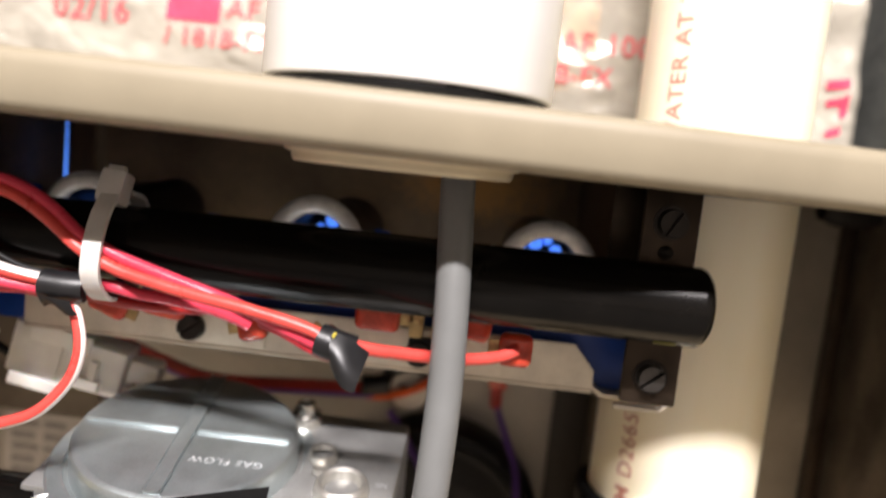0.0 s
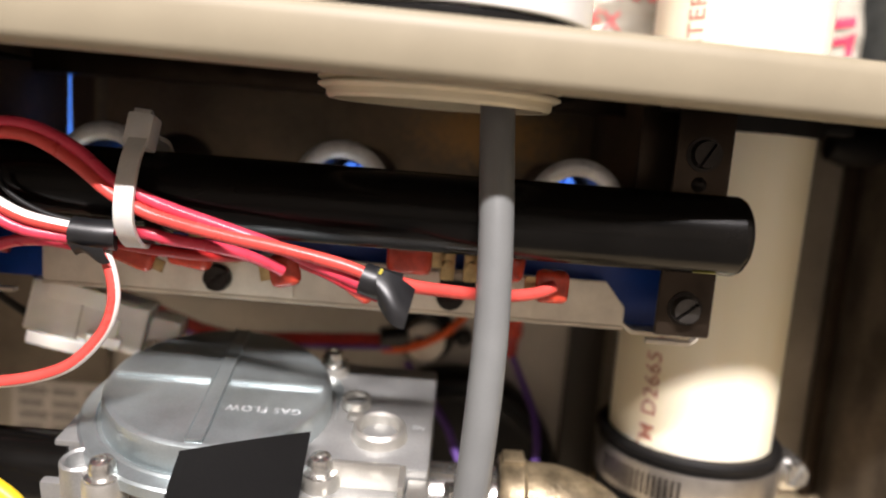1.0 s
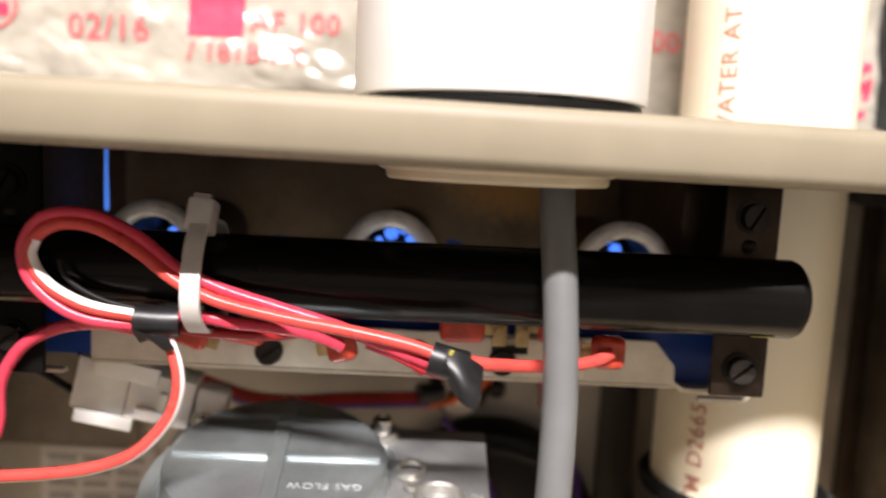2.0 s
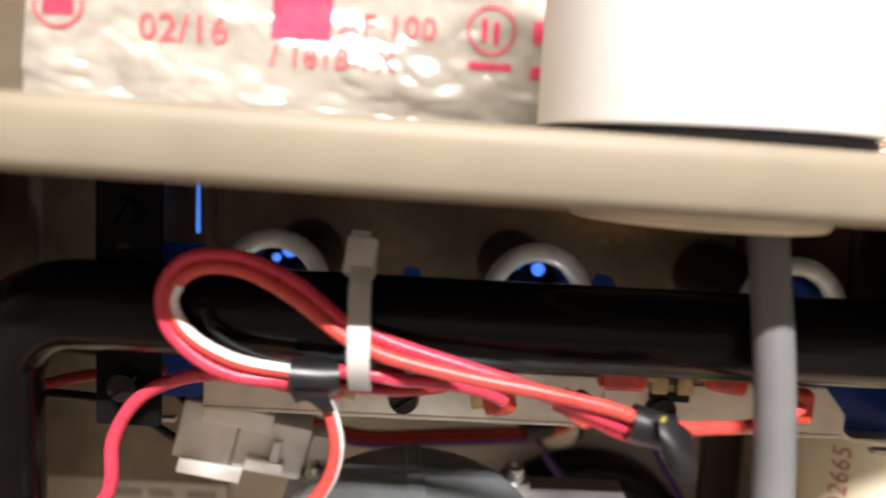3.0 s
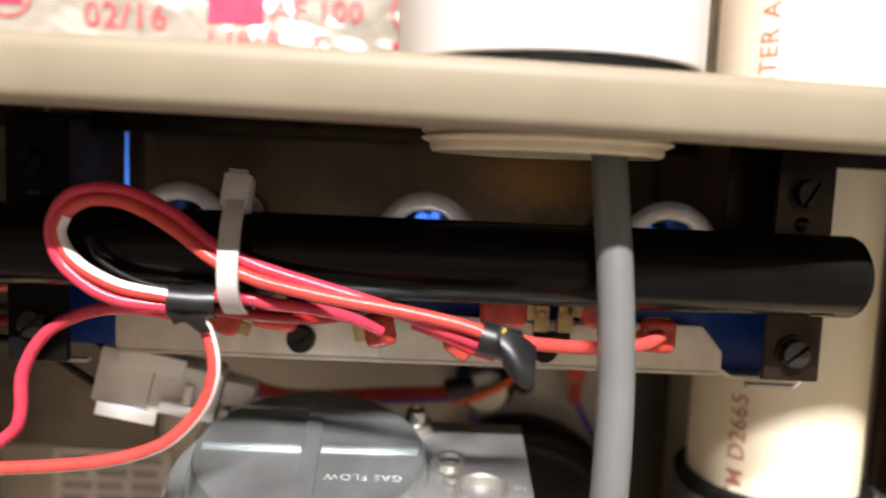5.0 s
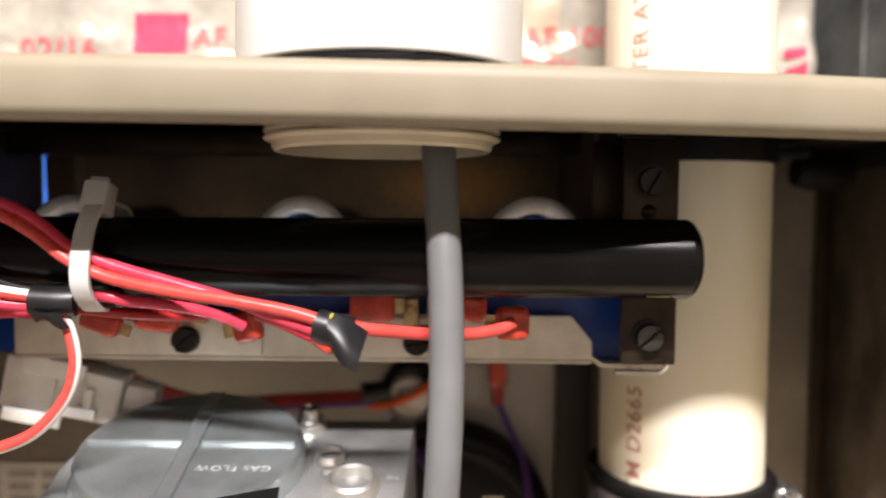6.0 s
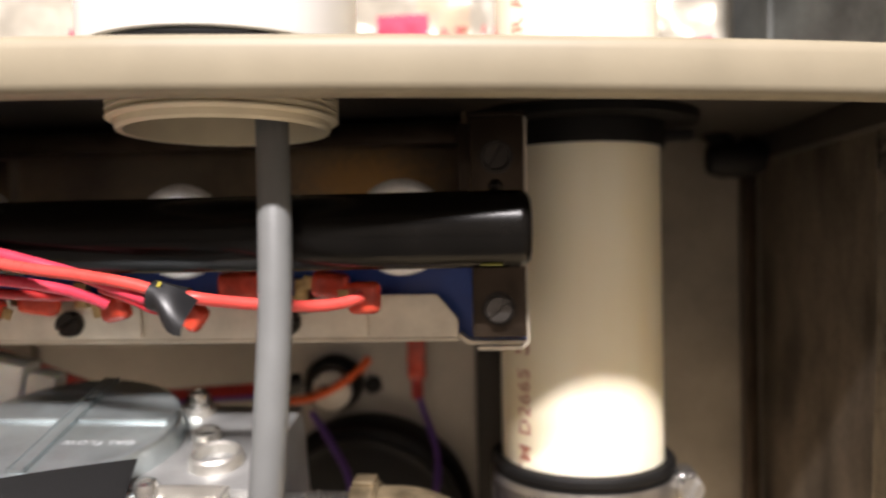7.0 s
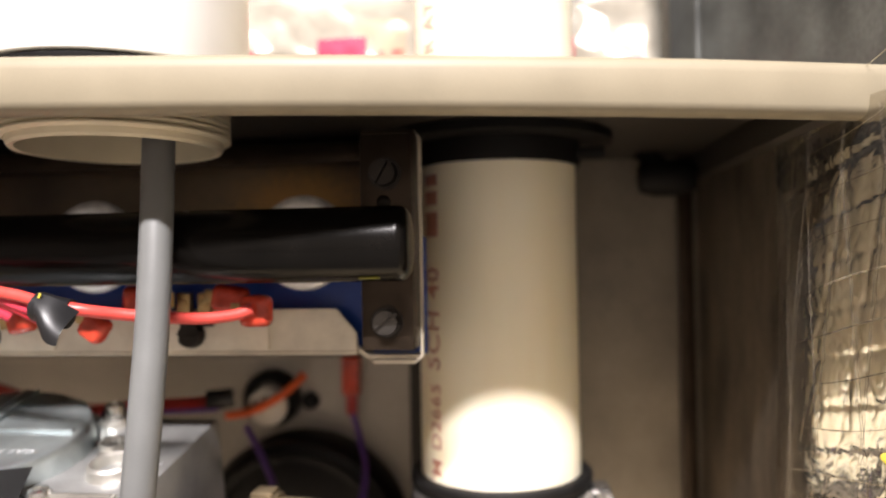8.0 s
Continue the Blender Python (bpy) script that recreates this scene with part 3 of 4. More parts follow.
def cross_bar():
    bar = thing("terminal_bar", (-0.04, 0.2, 0.53), "galvanised strip with screw terminals under the manifold", "bar")
    out = [(-0.1295, 0.5296), (0.0520, 0.5296), (0.0520, 0.5355), (0.0455, 0.5432), (-0.1295, 0.5432)]
    part("strip", prism(out, 0.1985, 0.1998, 0.0003), GALV, bar)
    part("lower_flange", box(-0.1295, 0.0520, 0.1985, 0.2070, 0.5284, 0.5295, 0.0003), GALV, bar)
    part("step_plate", box(-0.0905, -0.0505, 0.1970, 0.1983, 0.5305, 0.5425, 0.0003), GALV, bar)
    part("step_plate", box(-0.0180, 0.0235, 0.1970, 0.1983, 0.5305, 0.5425, 0.0003), GALV, bar)
    for x, tilt in ((-0.0738, 35), (-0.0020, 10)):
        s = part("screw", slotted_head((x, 0.1970, 0.5352), (0, -1, 0), 0.0042, 0.0034, tilt, 0.16), DARK_STEEL, bar, "black slotted screw")
    for x in (-0.0800, -0.0690, -0.0035, 0.0035):
        t = part("terminal", box(x - 0.0022, x + 0.0022, 0.1935, 0.1969, 0.5405, 0.5490, 0.0006), BRASS, bar, "brass spade terminal")
        part("terminal_screw", lathe([(0, 0.0008), (0.0012, 0.0006), (0.0015, 0)], (x, 0.1935, 0.5455), (0, -1, 0), 14), BRASS, t)
    part("insulator", box(-0.0055, 0.0055, 0.1950, 0.1969, 0.5380, 0.5403, 0.0004), BLACK_PLASTIC, bar)


cross_bar()


def spade_sleeve(x, y, z, wide, tall, turn, label):
    """A soft vinyl sleeve over a push-on flag terminal, with a rounded nose."""
    s = thing("terminal_sleeve", (x, y, z), label, "wire terminal", "terminal sleeves")
    m = Matrix.Translation((x, y, z)) @ Matrix.Rotation(radians(turn), 4, "Y")
    w, t = wide / 2, tall / 2
    part("sleeve", moved(box(-w, w, -0.0030, 0.0030, -t, t, 0.0028, 6), m), TERMINAL, s)
    part("spade", moved(box(-w - 0.0030, -w + 0.0010, -0.0005, 0.0005, -t * 0.5, t * 0.5, 0.0002), m), BRASS, s, "brass spade end")


spade_sleeve(-0.0495, 0.1800, 0.5425, 0.0085, 0.0095, -12, "glossy orange-red vinyl sleeve on a crimson wire end")
spade_sleeve(0.0262, 0.1795, 0.5440, 0.0095, 0.0095, 0, "glossy orange-red vinyl sleeve on the last wire end")
spade_sleeve(-0.0150, 0.1910, 0.5470, 0.0135, 0.0095, 180, "orange vinyl sleeve beside the brass terminals")
spade_sleeve(0.0135, 0.1910, 0.5470, 0.0115, 0.0085, 8, "orange vinyl sleeve beside the brass terminals")
spade_sleeve(-0.0945, 0.1850, 0.5425, 0.0120, 0.0070, 200, "orange-red vinyl sleeve behind the wire bundle")
spade_sleeve(-0.0800, 0.1900, 0.5425, 0.0130, 0.0070, 8, "orange vinyl sleeve behind the wire bundle")
spade_sleeve(-0.0270, 0.1830, 0.5390, 0.0085, 0.0085, 35, "crimson vinyl sleeve under the taped bundle")


# ---- wires in front of the manifold ----
def wire(name, points, mat, label, r=0.0018, stripe=None, upto=None):
    if not stripe:
        return solid(name, sweep(points, r, 12, 10), mat, label, "wire", "wires")
    w = thing(name, points[0], label, "wire", "wires")
    part("insulation", sweep(points, r, 14, 10), mat, w)
    part("stripe", sweep(points[:upto], r + 0.00010, 4, 10, stripe), WHITE_WIRE, w, "white stripe")
    return w


def bundle():
    pink = [(-0.0925, 0.1600, 0.5500), (-0.1005, 0.1590, 0.5505), (-0.1058, 0.1580, 0.5511), (-0.1109, 0.1572, 0.5520), (-0.1160, 0.1567, 0.5541), (-0.1212, 0.1567, 0.5577), (-0.1249, 0.1570, 0.5617), (-0.1265, 0.1570, 0.5669),
            (-0.1259, 0.1575, 0.5719), (-0.1225, 0.1580, 0.5766), (-0.1164, 0.1582, 0.5784), (-0.1095, 0.1580, 0.5780), (-0.1033, 0.1577, 0.5760), (-0.0961, 0.1570, 0.5722), (-0.0881, 0.1560, 0.5663), (-0.0802, 0.1558, 0.5628),
            (-0.0733, 0.1556, 0.5604), (-0.0589, 0.1551, 0.5566), (-0.0460, 0.1550, 0.5530), (-0.0344, 0.1544, 0.5490), (-0.0240, 0.1535, 0.5455), (-0.0180, 0.1530, 0.5440)]
    red = [(-0.0925, 0.1590, 0.5520), (-0.1001, 0.1580, 0.5532), (-0.1050, 0.1570, 0.5541), (-0.1099, 0.1565, 0.5552), (-0.1148, 0.1560, 0.5573), (-0.1195, 0.1560, 0.5601), (-0.1231, 0.1566, 0.5638), (-0.1246, 0.1566, 0.5680), (-0.1236, 0.1571, 0.5717),
           (-0.1200, 0.1574, 0.5747), (-0.1155, 0.1574, 0.5759), (-0.1093, 0.1571, 0.5754), (-0.1031, 0.1566, 0.5730), (-0.0959, 0.1556, 0.5690), (-0.0879, 0.1546, 0.5633), (-0.0802, 0.1545, 0.5596),
           (-0.0728, 0.1543, 0.5575), (-0.0585, 0.1536, 0.5549), (-0.0443, 0.1528, 0.5530), (-0.0301, 0.1522, 0.5505), (-0.0225, 0.1516, 0.5484), (-0.0180, 0.1512, 0.5470)]
    wire("wire", pink, PINK_WIRE, "crimson wire looped back over the manifold", 0.00165)
    wire("wire", red, RED_WIRE, "orange-red wire with a white stripe looped over the manifold", 0.00165, (85, 172), 9)
    wire("wire", [(-0.0400, 0.1558, 0.5492), (-0.0330, 0.1550, 0.5470), (-0.0260, 0.1545, 0.5440), (-0.0200, 0.1540, 0.5425)], DARK_PINK, "crimson wire at the back of the bundle", 0.0013)
    wire("wire", [(-0.0990, 0.1600, 0.5545), (-0.1060, 0.1588, 0.5562), (-0.1120, 0.1580, 0.5590), (-0.1162, 0.1575, 0.5625), (-0.1178, 0.1580, 0.5665)], BLACK_WIRE, "thin black wire against the manifold", 0.0007)
    # wires that leave the tie for the first sleeve
    wire("wire", [(-0.0900, 0.1590, 0.5535), (-0.0797, 0.1580, 0.5533), (-0.0745, 0.1590, 0.5521), (-0.0683, 0.1620, 0.5510), (-0.0582, 0.1680, 0.5482), (-0.0520, 0.1722, 0.5452), (-0.0488, 0.1742, 0.5432)], PINK_WIRE, "crimson wire that ends in a vinyl sleeve", 0.0016)
    wire("wire", [(-0.0930, 0.1620, 0.5500), (-0.0780, 0.1640, 0.5480), (-0.0670, 0.1720, 0.5462), (-0.0600, 0.1800, 0.5455)], DARK_RED, "dark red wire behind the bundle", 0.0015)
    # onward from the second tape to the second sleeve
    wire("wire", [(-0.0190, 0.1500, 0.5480), (-0.0109, 0.1525, 0.5463), (-0.0048, 0.1570, 0.5450), (0.0036, 0.1615, 0.5438), (0.0139, 0.1682, 0.5427), (0.0217, 0.1728, 0.5432), (0.0262, 0.1758, 0.5447)], RED_WIRE, "orange-red wire running on to the terminal bar", 0.0017)
    # the single wire that drops away on the left
    wire("wire", [(-0.0980, 0.1660, 0.5470), (-0.1150, 0.1740, 0.5468), (-0.1290, 0.1775, 0.5440), (-0.1400, 0.1790, 0.5375), (-0.1460, 0.1790, 0.5270), (-0.1465, 0.1785, 0.5160), (-0.1490, 0.1780, 0.5100), (-0.1590, 0.1760, 0.5040), (-0.1800, 0.1720, 0.4990), (-0.2050, 0.1700, 0.4960)], PINK_WIRE, "crimson wire hanging down beside the connector", 0.0018)
    wire("wire", [(-0.0950, 0.1590, 0.5510), (-0.0917, 0.1592, 0.5478), (-0.0886, 0.1580, 0.5413), (-0.0878, 0.1570, 0.5343), (-0.0903, 0.1565, 0.5268), (-0.0970, 0.1560, 0.5190), (-0.1050, 0.1558, 0.5148), (-0.1165, 0.1556, 0.5120), (-0.1350, 0.1556, 0.5100), (-0.1600, 0.1560, 0.5085), (-0.1850, 0.1580, 0.5080)], RED_WIRE, "orange-red wire with a white stripe hanging in a curve", 0.0016, (28, 78))

    # two wires that come from behind the bracket
    wire("wire", [(-0.2150, 0.1990, 0.5230), (-0.1900, 0.1980, 0.5290), (-0.1718, 0.1960, 0.5343), (-0.1645, 0.1955, 0.5365), (-0.1562, 0.1955, 0.5382), (-0.1400, 0.1990, 0.5390)], DARK_RED, "dark red wire running behind the black bracket", 0.0016)
    wire("wire", [(-0.2150, 0.1990, 0.5290), (-0.1900, 0.1970, 0.5325), (-0.1718, 0.1955, 0.5322), (-0.1563, 0.1955, 0.5312), (-0.1500, 0.2050, 0.5235), (-0.1401, 0.2100, 0.5146), (-0.1300, 0.2130, 0.5090)], BLACK_WIRE, "black wire running from the bracket to the connector", 0.0013)


bundle()


def tape_wrap(points, r, flat, label, flag=None):
    t = thing("tape_wrap", points[0], label, "tape", "tape wraps")
    b = sweep(points, r, 14, 6)
    c = Vector(points[0]).lerp(Vector(points[-1]), 0.5)
    b.transform(Matrix.Translation(c) @ Matrix.Diagonal((1, 1, flat, 1)) @ Matrix.Translation(-c))
    part("wrap", b, TAPE, t)
    if flag:
        part("loose_end", sheet(flag, 24, 16), TAPE, t, "curled loose tape end", 60)
    return t


def loose_flag(u, v):
    """The loose end: a bent tongue that hangs forward and curls back at its tip."""
    top, low = Vector((-0.0200, 0.1468, 0.5512)).lerp(Vector((-0.0108, 0.1500, 0.5462)), u), Vector((-0.0192, 0.1452, 0.5428)).lerp(Vector((-0.0125, 0.1425, 0.5380)), u)
    p = top.lerp(low, v)
    return p + Vector((0, -0.0022 * math.sin(math.pi * v) - 0.0012 * math.sin(math.pi * u), 0.0010 * math.sin(math.pi * u) * (1 - v) - 0.0012 * v * math.sin(math.pi * u)))


tape_wrap([(-0.0988, 0.1583, 0.5522), (-0.0955, 0.1586, 0.5520), (-0.0920, 0.1590, 0.5518), (-0.0884, 0.1598, 0.5518)], 0.0041, 0.98, "black vinyl tape round the wire bundle", lambda u, v: Vector((-0.0980 + 0.0088 * u + 0.0012 * v, 0.1543 - 0.0006 * math.sin(3 * u) + 0.0016 * v * v, 0.5500 - 0.0034 * v - 0.0008 * u + 0.0010 * math.sin(6 * u) * v)))
tape_wrap([(-0.0238, 0.1520, 0.5476), (-0.0200, 0.1516, 0.5466), (-0.0150, 0.1520, 0.5454)], 0.0041, 1.0, "black vinyl tape with a loose end on the wire bundle", loose_flag)
solid("paint_fleck", moved(box(-0.0004, 0.0004, -0.0002, 0.0002, -0.0007, 0.0007, 0.00015), Matrix.Translation((-0.0190, 0.1455, 0.5507)) @ Matrix.Rotation(radians(25), 4, "Y")), FLECK, "small yellow mark on the black tape", "mark")


def cable_tie():
    t = thing("cable_tie", (-0.083, 0.16, 0.55), "natural white nylon cable tie round the manifold and wires", "cable tie")
    pts = curve_points([(-0.0842, 0.1640, 0.5775), (-0.0840, 0.1578, 0.5712), (-0.0834, 0.1534, 0.5630), (-0.0832, 0.1532, 0.5560), (-0.0830, 0.1585, 0.5505), (-0.0832, 0.1670, 0.5500),
                        (-0.0836, 0.1780, 0.5520), (-0.0840, 0.1835, 0.5630), (-0.0842, 0.1780, 0.5738), (-0.0842, 0.1700, 0.5765)], 6)
    bm = bmesh.new()
    rows = []
    w = 0.0024
    for k, p in enumerate(pts):
        d = (p - Vector((p.x, PY, PZ))).normalized()
        rows.append([bm.verts.new(p + Vector((s * w, 0, 0)) + d * h) for s, h in ((-1, 0), (1, 0), (1, 0.0012), (-1, 0.0012))])
    for a, b in zip(rows, rows[1:]):
        for j in range(4):
            bm.faces.new([a[j], a[(j + 1) % 4], b[(j + 1) % 4], b[j]])
    bm.faces.new(rows[0]), bm.faces.new(rows[-1])
    bmesh.ops.recalc_face_normals(bm, faces=bm.faces[:])
    part("strap", bm, NYLON, t)
    m = Matrix.Translation((-0.0846, 0.1655, 0.5788)) @ Matrix.Rotation(radians(-18), 4, "X") @ Matrix.Rotation(radians(4), 4, "Y")
    part("head", moved(box(-0.0035, 0.0035, -0.0030, 0.0030, -0.0050, 0.0040, 0.0010), m), NYLON, t)
    part("tail", moved(box(-0.0030, 0.0016, -0.0010, 0.0010, 0.0040, 0.0056, 0.0004), m), NYLON, t)


cable_tie()


# ---- the fitting, the white housing and the grey cable ----
def fitting():
    c = (-0.0090, 0.1670)
    f = thing("threaded_fitting", (*c, 0.59), "cream plastic threaded fitting that hangs through the shelf", "fitting")
    prof = [(0.0262, 0.6060), (0.0300, 0.6060)]
    for z in (0.6012, 0.5994, 0.5976, 0.5958, 0.5940):
        prof += [(0.0294, z + 0.0009), (0.0308, z + 0.0003), (0.0308, z - 0.0002), (0.0294, z - 0.0009)]
    prof += [(0.0288, 0.5932), (0.0286, 0.5916), (0.0280, 0.5908), (0.0266, 0.5910)]
    part("threaded_collar", lathe(prof, (*c, 0), (0, 0, 1), 72, True), FITTING, f, "", 25)
    part("nub", moved(box(-0.006, 0.006, -0.0006, 0.0006, -0.0006, 0.0006, 0.0003), Matrix.Translation((c[0] + 0.004, c[1] - 0.0306, 0.5965)) @ Matrix.Rotation(radians(4), 4, "Y")), FITTING, f)
    h = thing("round_housing", (*c, 0.607), "white round plastic housing standing on the shelf", "housing")
    part("shell", lathe([(0.0345, 0.6105), (0.0364, 0.6107), (0.0368, 0.6113), (0.0368, 0.7450), (0.0350, 0.7480), (0, 0.7485)], (c[0] - 0.0005, c[1], 0), (0, 0, 1), 72), WHITE, h)
    part("gasket", lathe([(0.0290, 0.6078), (0.0352, 0.6078), (0.0356, 0.6086), (0.0356, 0.6100), (0.0290, 0.6104)], (c[0] - 0.0005, c[1], 0), (0, 0, 1), 72, True), RUBBER, h, "black rubber gasket")


fitting()
solid("grey_cable", sweep([(0.0030, 0.1680, 0.6300), (0.0048, 0.1640, 0.6080), (0.0062, 0.1600, 0.5850), (0.0078, 0.1548, 0.5600), (0.0084, 0.1510, 0.5380), (0.0078, 0.1478, 0.5150), (0.0066, 0.1460, 0.4950), (0.0045, 0.1455, 0.4700), (0.0000, 0.1500, 0.4300), (0.0000, 0.1600, 0.3500)], 0.0044, 28, 12), GREY_CABLE, "grey round cable hanging down through the fitting", "cable")

# ---- the vent pipe ----
VX, VY, VR = 0.0950, 0.2520, 0.03015


def on_pipe(angle, z0, size):
    """Writing that runs up the pipe at an angle round it."""
    a0 = radians(angle)

    def place(u, v):
        a = a0 + v / VR * -1
        return Vector((VX + (VR + 0.00012) * math.cos(a), VY + (VR + 0.00012) * math.sin(a), z0 + u))

    return place


def vent_pipe():
    p = thing("vent_pipe", (VX, VY, 0.31), "cream PVC vent pipe with red printed lettering", "pipe")
    part("pipe", lathe([(0.0262, 0.312), (VR, 0.312), (VR, 1.19), (0.0262, 1.19)], (VX, VY, 0), (0, 0, 1), 96, True), PVC, p)
    for text, z0, size in (("ASTM D2665", 0.4650, 0.0083), ("SCH 40", 0.5185, 0.0110), ("WATER AT 73 F", 0.6070, 0.0086)):
        part("lettering", lettering(text, size, on_pipe(228, z0, 0), 1.08), PVC_INK, p, "faded red printed letters", 0)
    for z0, h in ((0.5665, 0.0090), (0.5780, 0.0050), (0.5850, 0.0040)):
        put = on_pipe(228, z0, 0)
        part("print_bar", sheet(lambda u, v: put(h * u, 0.0075 * v), 3, 4), PVC_INK, p, "smudged red print", 0)
    col = thing("rubber_collar", (VX, VY, 0.592), "black rubber collar round the vent pipe under the shelf", "collar")
    part("sleeve", lathe([(VR + 0.0002, 0.5925), (VR + 0.0014, 0.5925), (VR + 0.0018, 0.5935), (VR + 0.0018, 0.6044), (VR + 0.0002, 0.6044)], (VX, VY, 0), (0, 0, 1), 72, True), RUBBER, col)
    part("flange", lathe([(VR + 0.0020, 0.6012), (0.0440, 0.6012), (0.0440, 0.6044), (VR + 0.0020, 0.6044)], (VX, VY, 0), (0, 0, 1), 72, True), RUBBER, col)
    part("tab", box(VX + 0.030, VX + 0.0405, VY - 0.012, VY - 0.004, 0.5945, 0.5985, 0.001), RUBBER, col)
    cl = thing("rubber_coupling", (VX, VY, 0.44), "black rubber coupling with a steel worm-drive clamp on the vent pipe", "coupling")
    part("boot", lathe([(VR + 0.0003, 0.4785), (0.0335, 0.4785), (0.0345, 0.4775), (0.0345, 0.4755), (0.0332, 0.4740), (0.0332, 0.4000), (VR + 0.0003, 0.4000)], (VX, VY, 0), (0, 0, 1), 80, True), RUBBER, cl)
    bd = part("clamp_band", lathe([(0.0334, 0.4600), (0.0342, 0.4598), (0.0344, 0.4606), (0.0344, 0.4724), (0.0342, 0.4732), (0.0334, 0.4730)], (VX, VY, 0), (0, 0, 1), 80, True), BAND, cl, "brushed steel band")
    for k in range(16):
        a = radians(196 + 3.6 * k)
        part("thread_slot", moved(box(-0.0005, 0.0005, -0.0003, 0.0003, -0.0040, 0.0040, 0.0002), Matrix.Translation((VX + 0.0344 * math.cos(a), VY + 0.0344 * math.sin(a), 0.4665)) @ Matrix.Rotation(a + radians(90), 4, "Z")), DARK_STEEL, bd)
    part("screw_housing", moved(box(-0.004, 0.004, -0.007, 0.007, -0.0062, 0.0062, 0.0022, 3), Matrix.Translation((VX + 0.0362, VY - 0.006, 0.4680))), STEEL, cl)
    part("worm_screw", slotted_head((VX + 0.0365, VY - 0.0125, 0.4690), (0.15, -1, 0.1), 0.0048, 0.0040, 60), STEEL, cl)


vent_pipe()


# ---- parts under the shelf behind the burners ----
def header():
    hd = thing("header_channel", (-0.05, 0.24, 0.595), "black sheet-metal channel under the shelf", "channel")
    part("channel", box(-0.2200, 0.0560, 0.2360, 0.2450, 0.5950, 0.6035, 0.0012), BLACK_SATIN, hd)
    part("return_edge", box(-0.2200, 0.0560, 0.2452, 0.2800, 0.6000, 0.6015, 0.0004), BLACK_SATIN, hd)
    gr = thing("black_grommet", (0.157, 0.285, 0.58), "black rubber bulb under the shelf by the corner", "grommet")
    part("bulb", moved(lathe([(0, -0.013), (0.006, -0.012), (0.0080, -0.006), (0.0080, 0.006), (0.006, 0.012), (0, 0.013)], (0, 0, 0), (1, 0, 0), 28), Matrix.Translation((0.168, 0.300, 0.5925))), RUBBER, gr)
    part("stem", rod((0.166, 0.300, 0.596), (0.158, 0.303, 0.6055), 0.0045), RUBBER, gr)


header()


